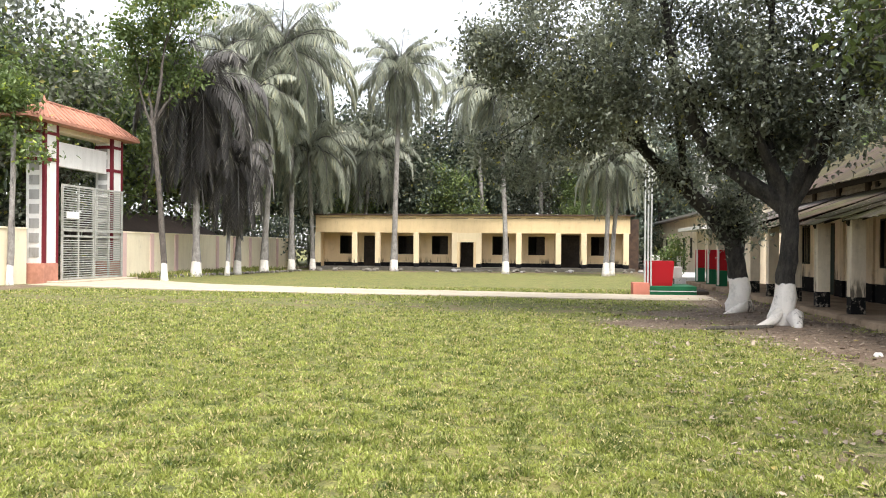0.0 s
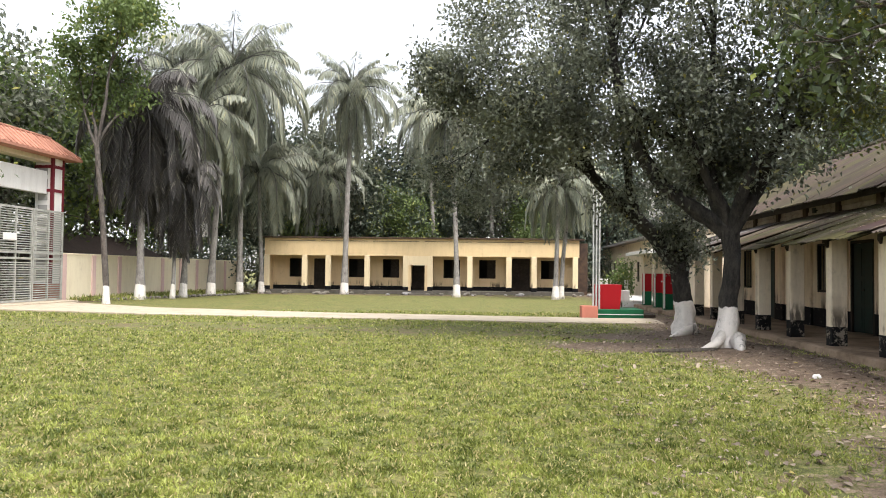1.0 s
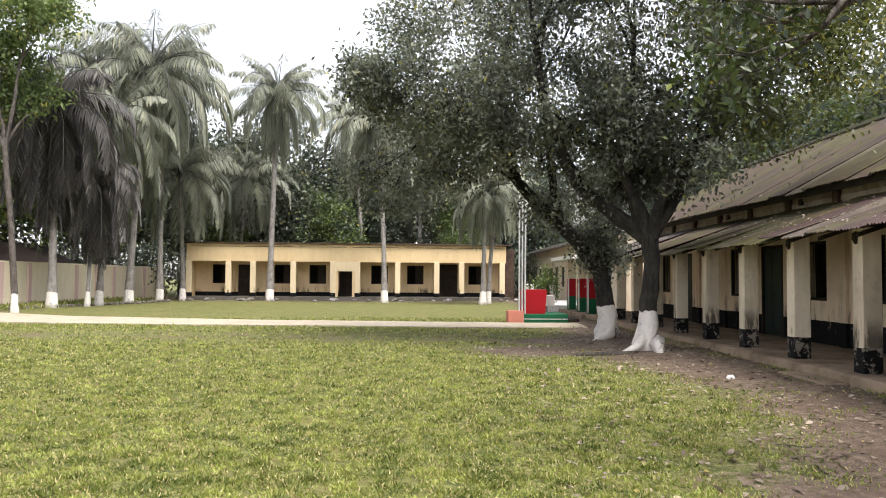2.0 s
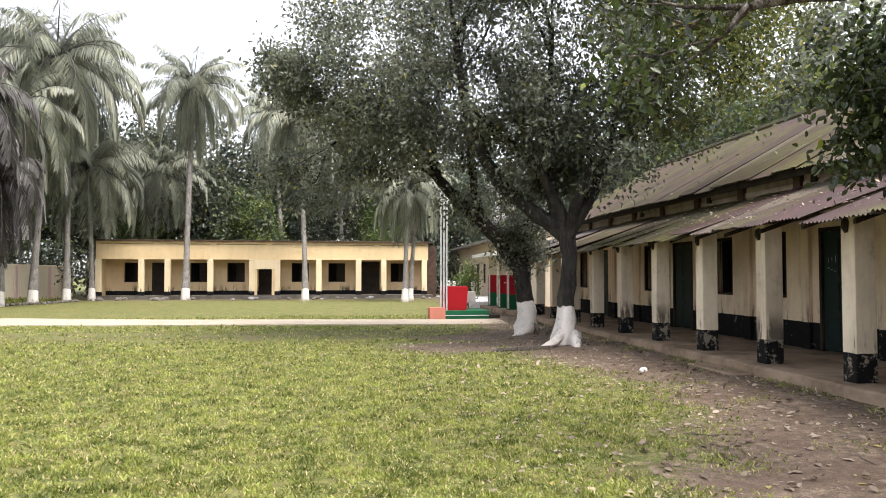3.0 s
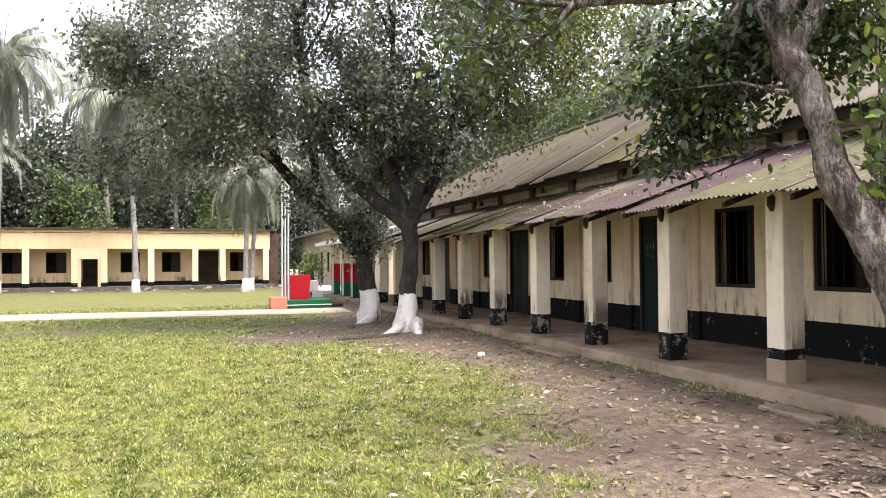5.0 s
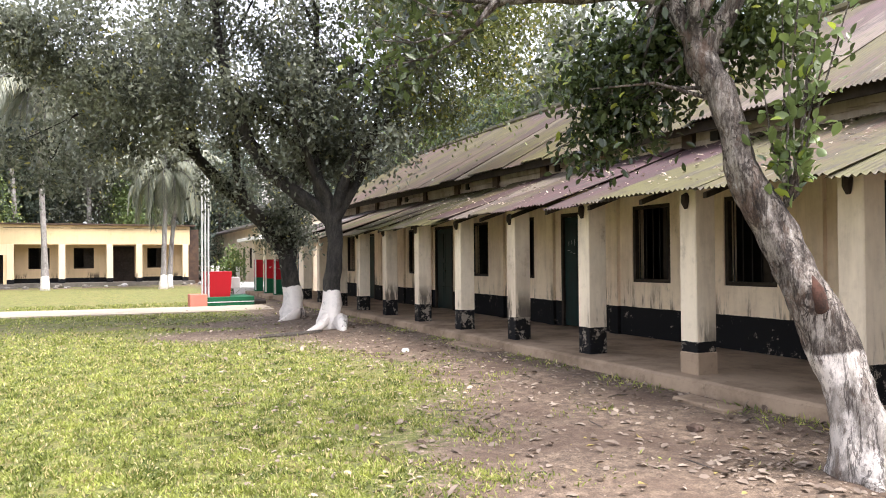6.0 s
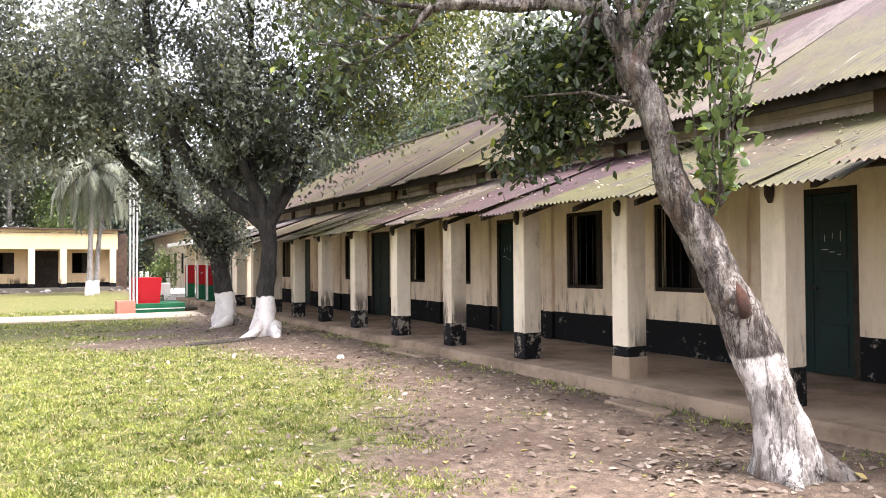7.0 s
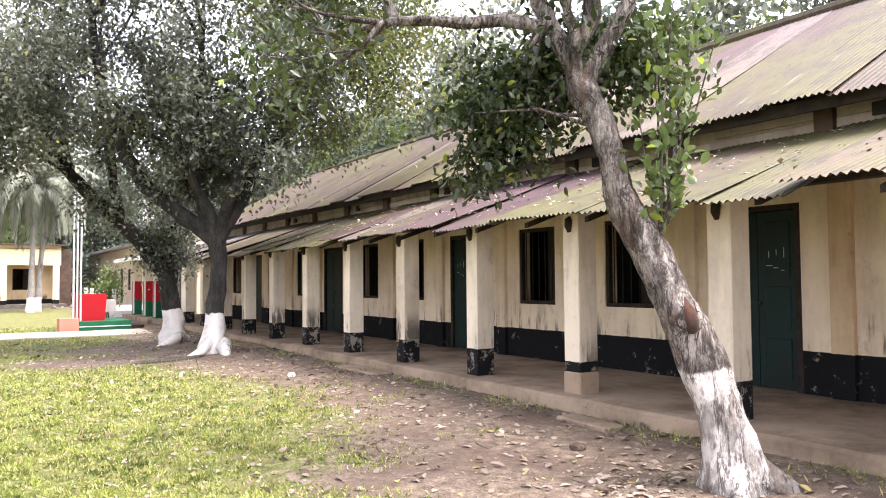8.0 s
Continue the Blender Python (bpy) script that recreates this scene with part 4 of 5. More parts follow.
for k in range(22):
    y = -near_e + 0.15 + (SPAN + near_e + e - 0.3) * k / 21
    top = min(max(y, 0.1), SPAN - 0.1)
    part("tile_rib", Geo().tube([(a + 0.01, y, 6.80), (0.02, top, 7.63)], [0.045, 0.035], 6), M["terracotta"], roof)
part("ridge", Geo().tube([(0, 0, 7.64), (0, SPAN, 7.64)], [0.07, 0.07], 8), M["terracotta"], roof)
part("finial", Geo().tube([(0, 0.1, 7.6), (0, 0.1, 7.75), (0, 0.1, 7.9)], [0.09, 0.06, 0.01], 8), M["terracotta"], roof)
for y0, y1 in ((0.5, 2.72), (2.76, SPAN + 0.25)):
    leaf = thing("gate_leaf", "", "", Matrix.Translation((0.56, 0, 0)))
    leaf.parent = gate
    g = Geo()
    for z in (0.12, 1.95, 2.2, 4.12):
        g.box(-0.04, 0.04, y0, y1, z, z + 0.09)
    for y in (y0, (y0 + y1) / 2 - 0.03, y1 - 0.07):
        g.box(-0.04, 0.04, y, y + 0.07, 0.21, 4.12)
    part("leaf_frame", g, M["gate_paint"], leaf, "grey painted steel frame")
    sl = Geo()
    for k in range(38):
        z = 0.26 + 0.102 * k
        if not 1.88 < z < 2.28:
            sl.box(-0.015, 0.015, y0 + 0.07, y1 - 0.07, z, z + 0.04)
    part("slats", sl, M["gate_paint"], leaf)
    tagged(leaf.children[-1], kind="stuff")
part("notice_plate", Geo().box(0.60, 0.62, 0.75, 1.6, 2.75, 3.05), M["white"], gate, "small pale plate")
part("threshold", Geo().box(-0.6, 1.4, -0.3, SPAN + 0.3, -0.1, 0.1, 0.02), M["path"], gate, "pale concrete threshold")

hut = thing("hut", "low hut with a dark tin roof behind the boundary wall", "house", Matrix.LocRotScale((-18.8, 47.0, 0), Euler((0, 0, radians(-AXIS))), None))
part("wall", Geo().box(-2.2, 2.2, -5, 5, -0.1, 2.3), M["grey_plaster"], hut)
hr = Geo().add([(-2.8, -5.6, 2.2), (2.8, -5.6, 2.2), (2.8, 5.6, 2.2), (-2.8, 5.6, 2.2), (0, -5.4, 3.6), (0, 5.4, 3.6), (-2.8, -5.6, 2.12), (2.8, -5.6, 2.12), (2.8, 5.6, 2.12), (-2.8, 5.6, 2.12)],
               [(0, 1, 4), (1, 2, 5, 4), (2, 3, 5), (3, 0, 4, 5), (6, 9, 8, 7), (1, 0, 6, 7), (2, 1, 7, 8), (3, 2, 8, 9), (0, 3, 9, 6)])
part("roof", hr, M["hut_tin"], hut, "dark rusted tin roof")

# ---- flag podium ----
podium = thing("flag_podium", "red and green painted flag podium beside the path", "podium", Matrix.LocRotScale((6.72, 26.25, 0), Euler((0, 0, radians(-7))), None))
part("plant_box", Geo().box(-0.05, 0.52, 0.0, 0.62, -0.05, 0.44, 0.015), M["salmon"], podium, "salmon painted block")
part("base_step", Geo().box(0.5, 2.12, 0.02, 1.6, -0.05, 0.33, 0.015), M["green"], podium, "dark green stepped base")
part("white_line", Geo().box(0.52, 2.11, 0.004, 0.03, 0.14, 0.165), M["white"], podium)
part("lower_step", Geo().box(2.12, 2.55, 0.1, 1.5, -0.05, 0.16, 0.015), M["dark_wood"], podium, "dark lower step")
part("pedestal", Geo().add([(0.50, 0.22, 0.33), (1.32, 0.22, 0.33), (1.32, 1.0, 0.33), (0.50, 1.0, 0.33), (0.45, 0.17, 1.2), (1.38, 0.17, 1.2), (1.38, 1.05, 1.2), (0.45, 1.05, 1.2)],
                           [(3, 2, 1, 0), (4, 5, 6, 7), (0, 1, 5, 4), (1, 2, 6, 5), (2, 3, 7, 6), (3, 0, 4, 7)]), M["red"], podium, "bright red pedestal")
part("ledge", Geo().box(1.36, 1.72, 0.5, 0.95, 0.6, 1.0, 0.02), M["grey_plaster"], podium)
for k, x in enumerate((0.36, 0.47, 0.58)):
    f = thing("flagpole", "slim galvanised steel flagpole standing at the podium", "flagpole", podium.matrix_basis @ Matrix.Translation((x, 0.08 + 0.03 * k, 0)), group="flagpoles")
    part("pole", Geo().tube([(0, 0, -0.05), (0, 0, 2.2), (0.01 * k, 0, 4.55 + 0.12 * k)], [0.034, 0.031, 0.026], 8), M["steel"], f)
    part("cap", Geo().tube([(0.01 * k, 0, 4.5 + 0.12 * k), (0.01 * k, 0, 4.62 + 0.12 * k)], [0.03, 0.012], 8), M["steel"], f)

# ---- small things on the yard ----
def lump(name, x, y, r, mat, label, category, flat=0.6, seed=0):
    bm = bmesh.new()
    bmesh.ops.create_icosphere(bm, subdivisions=2, radius=r)
    for v in bm.verts:
        v.co *= 1 + 0.35 * noise.noise(v.co / r * 1.3 + Vector((seed, 0, 0)))
        v.co.z *= flat
    me = bpy.data.meshes.new(name)
    bm.to_mesh(me)
    bm.free()
    me.materials.append(mat)
    ob = new(name, me)
    ob.location = (x, y, float(ground_z(np.array(x), np.array(y))) + r * flat * 0.55)
    return tagged(ob, label, category)


lump("clod", 5.73, 4.59, 0.07, M["clod"], "dark clod of earth on bare ground", "clod", seed=3)
lump("pebble", 6.52, 11.2, 0.07, M["white"], "small white lump on bare earth", "stone", seed=5)
for k, (s, d, w, dd) in enumerate(((-3.06, -0.55, 0.8, 0.26), (2.55, -0.40, 1.5, 0.42), (8.6, -0.45, 1.6, 0.5))):
    st = new("doorstep", Geo().box(-dd / 2, dd / 2, -w / 2, w / 2, -0.1, 0.035, 0.015).mesh("doorstep", M["concrete"]))
    st.matrix_basis = Matrix.LocRotScale(yard(s, d, 0.055), Euler((0, radians(-1.5), radians(-AXIS + 4 * (k - 1)))), None)
    tagged(st, "worn concrete doorstep slab sunk in the earth", "step", "doorsteps")
r = random.Random(11)
for k in range(46):                            # rubble along the foot of the yellow block
    x = r.uniform(-9.5, 13.2)
    lump("rubble_stone", x, 53.2 - 0.086 * (x + 9.2) - r.uniform(0.1, 1.6), r.uniform(0.08, 0.24), M["stone"] if k % 3 else M["grey_plaster"], "grey rubble stone at the foot of the veranda", "stone", 0.6, k)["group"] = "rubble stones"
for k in range(26):                            # edging of the bed under the wall
    t = k / 25
    lump("edging_stone", -14.2 + 8.5 * t * 0.55, 37.6 + 12.2 * t, 0.16, M["stone"], "pale edging stone of the bed under the wall", "stone", 0.6, k + 50)["group"] = "edging stones"

stick = thing("broken_stick", "reddish broken stick lying at the tree foot", "stick")
part("stem", Geo().tube([(6.10, 3.02, 0.06), (5.98, 2.78, 0.05), (5.88, 2.56, 0.03)], [0.022, 0.02, 0.012], 7, 0.2), M["red_wood"], stick)
for k, (x, y) in enumerate(((6.3, 6.1), (5.2, 5.3), (4.5, 6.6), (6.1, 9.3), (5.6, 7.8), (6.4, 4.5), (4.9, 3.9))):
    tw_ = thing("twig", "thin dry twig lying on bare earth", "twig", Matrix.LocRotScale((x, y, float(ground_z(np.array(x), np.array(y))) + 0.012), Euler((0, 0, 1.3 * k)), None), group="twigs on the earth")
    part("stem", Geo().tube([(-0.14, 0, 0), (0.02, 0.02, 0.012), (0.16, -0.015, 0.004)], [0.004, 0.006, 0.003], 5, 0.2), M["bark_far"], tw_)
banner = thing("banner", "white cloth banner strung between palms above the wall", "banner", Matrix.LocRotScale((-11.9, 42.3, 3.35), Euler((0, radians(-3), radians(-8))), None))
bg = Geo()
for i in range(9):
    for j in range(4):
        bg.v.append((1.75 * i / 8, 0.05 * math.sin(i * 1.1 + j), 0.72 * j / 3 - 0.05 * math.sin(math.pi * i / 8)))
bg.f = [(i * 4 + j, i * 4 + 4 + j, i * 4 + 5 + j, i * 4 + j + 1) for i in range(8) for j in range(3)]
part("cloth", bg, M["cloth"], banner)
for k in range(3):
    part("text_line", Geo().box(0.2, 1.5 - 0.2 * k, -0.075, -0.07, 0.14 + 0.18 * k, 0.20 + 0.18 * k), M["ink"], banner, "faded blue line of print")
post = thing("utility_post", "pale concrete utility post behind the bed", "post", Matrix.Translation((-12.3, 42.9, 0)))
part("shaft", Geo().tube([(0, 0, -0.1), (0, 0, 3.5), (0, 0, 7.2)], [0.13, 0.11, 0.085], 8), M["white"], post)
part("cross_arm", Geo().box(-0.6, 0.6, -0.05, 0.05, 6.6, 6.7), M["iron"], post, "dark iron cross arm")
cable = thing("cable", "thin cable from the gate pillar to the trees", "cable")
part("wire", Geo().tube([(-15.9, 36.3, 4.2), (-14.6, 37.8, 3.95), (-13.2, 39.6, 3.85)], [0.02] * 3, 5), M["iron"], cable)


# ---- palms ----
def frond(g, base, az, lift, length, seed, leaflets, droop):
    """One feather leaf: an arching rib with hanging leaflets, into rib mesh g and the leaflet lists."""
    r = random.Random(seed)
    out = Vector((math.cos(az), math.sin(az), 0))
    side = Vector((-math.sin(az), math.cos(az), 0))
    pts, p, a = [], Vector(base), lift
    n = 9
    for k in range(n):
        pts.append(p.copy())
        p = p + (out * math.cos(a) + Vector((0, 0, 1)) * math.sin(a)) * (length / (n - 1))
        a = max(a - droop * (0.35 + 1.1 * k / n) / n * 2, -1.5)
    g.tube(pts, [0.05 * (1 - 0.85 * k / (n - 1)) for k in range(n)], 4, caps=False)
    m = 62
    for k in range(m):
        t = 0.12 + 0.88 * k / (m - 1)
        i = min(int(t * (n - 1)), n - 2)
        q = pts[i].lerp(pts[i + 1], t * (n - 1) - i)
        way = (pts[i + 1] - pts[i]).normalized()
        ln = length * 0.27 * math.sin(math.pi * min(0.12 + 0.80 * t, 1.0)) ** 0.6
        for sgn in (-1, 1):
            d = (side * sgn * 0.75 + way * 0.55 + Vector((0, 0, -0.5 - 1.3 * r.random())))
            leaflets.append((q, d.normalized(), Vector((0, 0, 1)) + side * sgn * 0.2, ln * r.uniform(0.8, 1.15)))


def palm_crown(seed, fronds, length, spread, droop, mat, dead=0.2):
    r = random.Random(seed)
    g, lf = Geo(), []
    for k in range(fronds):
        age = k / fronds
        lift = 1.35 - spread * age + r.uniform(-0.12, 0.12)
        frond(g, (0, 0, 0.0), k * 2.399 + r.uniform(-0.2, 0.2), lift, length * r.uniform(0.85, 1.1) * (0.75 + 0.35 * min(1, 2 * age)), seed * 100 + k, lf, droop * r.uniform(0.8, 1.25) * (0.45 + 0.85 * age))
    c, w, u, ln = ([q[i] for q in lf] for i in range(4))
    ln = np.array(ln)
    leaves = fold_leaves("leaflets", np.array([tuple(v) for v in c]), np.array([tuple(v) for v in w]), np.array([tuple(v) for v in u]), ln, 0.075, mat)
    ribs = g.mesh("ribs", M["frond_dry"], True)
    return ribs, leaves


crowns = {"full": palm_crown(1, 44, 4.9, 2.6, 2.0, M["frond"]), "loose": palm_crown(2, 38, 4.8, 2.6, 2.1, M["frond"]), "dry": palm_crown(3, 44, 5.2, 2.9, 3.2, M["frond_dry"]), "low": palm_crown(4, 38, 4.6, 2.1, 2.0, M["frond"])}


def palm(x, y, height, kind, lean=(0.0, 0.0), size=1.0, radius=0.17, turn=0.0, label="tall coconut palm with a limewashed grey trunk"):
    t = thing("palm", label, "tree", Matrix.Translation((x, y, 0)), group="palms of the yard")
    pts, rad = [], []
    for k in range(12):
        u = k / 11
        pts.append((lean[0] * u ** 1.5, lean[1] * u ** 1.5, -0.1 + (height + 0.1) * u))
        rad.append(radius * (1.75 if k == 0 else 1.25 if k == 1 else 1.0 - 0.3 * u))
    pts.insert(1, (0, 0, 0.25)), rad.insert(1, radius * 1.45)
    part("trunk", Geo().tube(pts, rad, 10, 0.12), M["bark_palm"], t, smooth=True)
    top = Matrix.Translation((lean[0], lean[1], height - 0.1)) @ Matrix.Rotation(turn, 4, "Z") @ Matrix.Scale(size, 4)
    part("crown", crowns[kind][1], None, t, at=top)
    part("ribs", crowns[kind][0], None, t, at=top)
    return t


palm(-3.37, 51.6, 14.2, "full", (0.35, 0.0), 0.86, 0.2, 0.3)
palm(3.99, 47.5, 11.6, "loose", (-0.5, 0), 0.86, 0.17, 1.0)
palm(9.79, 45.0, 7.0, "low", (0.25, 0), 0.7, 0.16, 2.0, "short coconut palm with a limewashed trunk")
palm(10.35, 46.0, 7.3, "low", (0.7, 0.3), 0.65, 0.15, 0.7, "short coconut palm with a limewashed trunk")
palm(-13.07, 39.7, 10.2, "dry", (-0.1, 0), 1.0, 0.2, 0.2, "coconut palm hung with grey dry fronds")
palm(-11.93, 43.5, 10.4, "loose", (0.6, 0), 0.9, 0.16, 1.9)
palm(-11.13, 46.6, 14.2, "full", (0.95, 0.3), 1.12, 0.2, 2.6)
palm(-10.2, 50.5, 14.6, "full", (-0.15, 0), 1.05, 0.18, 4.0)
palm(-9.15, 52.6, 8.6, "low", (-0.35, 0), 1.0, 0.16, 5.0)
palm(-11.86, 41.2, 6.6, "dry", (0.3, 0.2), 0.7, 0.10, 3.3, "slim palm with grey dry fronds")
palm(3.4, 62.5, 15.0, "full", (-0.9, 0), 0.9, 0.2, 0.9, "coconut palm behind the yellow block")
palm(8.2, 62.5, 12.0, "loose", (-0.2, 0), 0.88, 0.2, 2.9, "coconut palm behind the yellow block")
palm(-6.5, 61.0, 9.5, "low", (0.6, 0), 1.0, 0.18, 4.4, "coconut palm behind the yellow block")
palm(-16.0, 55.0, 16.0, "full", (0.5, 0), 1.15, 0.2, 1.3, "coconut palm behind the boundary wall")


# ---- broadleaf trees ----
def grow(g, tips, p, way, length, radius, depth, r, up=0.15, spread=0.6):
    """A limb that bends, tapers and forks; leaf clumps hang on the twigs that end it."""
    pts, rad, q, w = [p], [radius], Vector(p), Vector(way).normalized()
    n = 4
    for k in range(n):
        w = (w + Vector((r.uniform(-1, 1), r.uniform(-1, 1), r.uniform(-0.6, 0.6) + up)) * 0.22).normalized()
        q = q + w * (length / n)
        pts.append(q.copy())
        rad.append(radius * (1 - 0.4 * (k + 1) / n))
        if depth <= 1:
            tips.append(q.copy())
    g.tube(pts, rad, 8 if radius > 0.08 else 5, 0.1, caps=False)
    if depth <= 0:
        tips.append(q)
        return
    for k in range(2 + (r.random() < 0.45)):
        side = Vector((r.uniform(-1, 1), r.uniform(-1, 1), r.uniform(-0.35, 0.8)))
        grow(g, tips, q, (w + side * spread).normalized(), length * r.uniform(0.62, 0.85), rad[-1] * r.uniform(0.6, 0.85), depth - 1, r, up, spread)


def leaf_cloud(name, tips, per, sigma, length, width, mat, seed, droop=0.5, flat=0.8, shape=fold_leaves):
    rg = np.random.default_rng(seed)
    c = np.repeat(np.array([tuple(t) for t in tips]), per, 0)
    c = c + rg.normal(0, 1, c.shape) * np.array([sigma, sigma, sigma * flat])
    w = rg.normal(0, 1, c.shape) + np.array([0, 0, -droop])
    u = rg.normal(0, 0.7, c.shape) + np.array([0, 0, 1.0])
    return shape(name, c, w, u, length * rg.uniform(0.7, 1.25, len(c)), width * rg.uniform(0.8, 1.2, len(c)), mat)


def dome(rg, n, centre, radii, shell=0.55, low=-0.6):
    """Places for leaf clumps in a rounded crown, thicker towards its outside, with gaps."""
    out = []
    while len(out) < n:
        v = rg.normal(0, 1, 3)
        v /= np.linalg.norm(v)
        rr = (shell + (1 - shell) * rg.random() ** 0.6)
        lump_ = 1 + 0.28 * noise.noise(Vector(v * 2.3 + centre * 0.1))
        q = centre + v * radii * rr * lump_
        if v[2] > low and noise.noise(Vector(q * 0.75)) > -0.16:
            out.append(Vector(q))
    return out


def yard_tree(name, base, limbs, clumps, label, leaf_mat, per, seed, bark_mat, roots=(), leaf=(0.13, 0.066), sigma=0.28, depth=2, first=1.5, fine=3, sides=14, rough=0.28):
    t = thing(name, label, "tree", Matrix.Translation(base), group="")
    g, tips, r = Geo(), [], random.Random(seed)
    for pts, rad in limbs:
        n = []
        nr = []
        for k in range(len(pts) - 1):
            for j in range(fine):
                u = j / fine
                n.append(Vector(pts[k]).lerp(Vector(pts[k + 1]), u)), nr.append(rad[k] + (rad[k + 1] - rad[k]) * u)
        n.append(Vector(pts[-1])), nr.append(rad[-1])
        n = [v + Vector((noise.noise(v * 1.3), noise.noise(v * 1.3 + Vector((7, 0, 0))), 0)) * min(0.06, 0.06 * v.z) if 0 < i < len(n) - 1 else v for i, v in enumerate(n)]
        g.tube(n, nr, sides, rough, caps=False)
        way = Vector(pts[-1]) - Vector(pts[-2])
        for k in range(3):
            grow(g, tips, Vector(pts[-1]), way.normalized() + Vector((r.uniform(-0.7, 0.7), r.uniform(-0.7, 0.7), r.uniform(-0.2, 0.5))), first, rad[-1] * 0.8, depth, r)
    part("trunk", g, bark_mat, t, smooth=True)
    for k, (pts, rad) in enumerate(roots):
        part("root", Geo().tube(pts, rad, 8, 0.25), bark_mat if rad[0] > 0.06 else M["bark_far"], t, smooth=True)
    part("crown", leaf_cloud("crown", tips + clumps, per, sigma, leaf[0], leaf[1], leaf_mat, seed), None, t)
    return t

rg = np.random.default_rng(21)
BA, BB = Vector((7.76, 19.5, 0.0)), Vector((7.24, 15.9, 0.0))
clA = dome(rg, 400, np.array((-4.0, -0.9, 7.0)), np.array((2.7, 3.7, 3.2)), 0.4, -0.95) + dome(rg, 150, np.array((-4.6, -0.6, 5.0)), np.array((1.6, 2.0, 1.0)), 0.2, -0.98) + dome(rg, 60, np.array((-2.2, 0.3, 5.0)), np.array((1.2, 1.2, 0.9)), 0.2, -0.98) + dome(rg, 70, np.array((0.05, 0.3, 2.55)), np.array((0.55, 0.6, 0.75)), 0.2, -0.98)
clB = dome(rg, 380, np.array((0.3, -0.8, 7.2)), np.array((2.4, 3.0, 4.0)), 0.4, -0.95) + dome(rg, 110, np.array((0.75, 0.7, 4.5)), np.array((1.5, 1.3, 1.2)), 0.2, -0.95) + dome(rg, 40, np.array((-0.4, 0.7, 4.2)), np.array((1.0, 0.8, 0.8)), 0.2, -0.98)
clC = dome(rg, 500, np.array((2.0, -2.4, 7.8)), np.array((2.3, 2.5, 3.6)), 0.3, -0.95)


def thinned(clumps, base):
    """The two crowns touch only loosely: few clumps grow in the seam between them."""
    out = []
    for c in clumps:
        seam = abs((c.x + base.x) - 0.366 * (c.y + base.y) + 0.35 * noise.noise(c * 0.6))
        if c.z < 3.6 or seam > 0.42 or noise.noise(c * 1.9) > 0.2:
            out.append(c)
    return out


clA, clB = thinned(clA, BA), thinned(clB, BB)
clA += dome(rg, 22, np.array((-1.6, 0.4, 3.6)), np.array((0.9, 0.6, 0.6)), 0.3, -0.98)
clB += dome(rg, 16, np.array((-0.9, 0.4, 3.9)), np.array((0.9, 0.7, 0.6)), 0.3, -0.98)
yard_tree("shade_tree", BA, [
    ([(0, 0, -0.1), (-0.02, 0, 0.4), (-0.06, 0.02, 1.0), (-0.24, 0.09, 1.78), (-0.68, 0.25, 2.56), (-1.2, 0.43, 3.11), (-1.8, 0.61, 3.66), (-2.4, 0.7, 4.3)], [0.38, 0.28, 0.235, 0.225, 0.21, 0.185, 0.16, 0.13]),
    ([(-0.15, 0.05, 1.4), (-0.05, 0.05, 2.4), (0.12, 0.1, 3.2), (0.3, 0.4, 4.4)], [0.2, 0.19, 0.16, 0.1]),
    ([(-2.4, 0.7, 4.3), (-2.6, 0.7, 5.2), (-3.0, 0.5, 6.0), (-3.6, 0.2, 6.0), (-4.2, 0.0, 5.8)], [0.15, 0.14, 0.12, 0.1, 0.06]),
    ([(-3.0, 0.5, 6.0), (-2.8, 0.4, 7.3), (-2.6, 0.2, 8.9)], [0.12, 0.1, 0.07]),
    ([(-1.2, 0.43, 3.11), (-1.5, 0.2, 4.2), (-1.7, 0.1, 5.6), (-1.9, 0.0, 7.0)], [0.14, 0.11, 0.09, 0.06])],
    clA, "dark old shade tree with limewashed foot leaning over the lawn", M["leaf_dark"], 52, 31, M["bark_dark"],
    [([(0.1, -0.2, 0.15), (-0.35, -0.5, 0.05), (-0.7, -0.6, -0.06)], [0.2, 0.11, 0.04])])
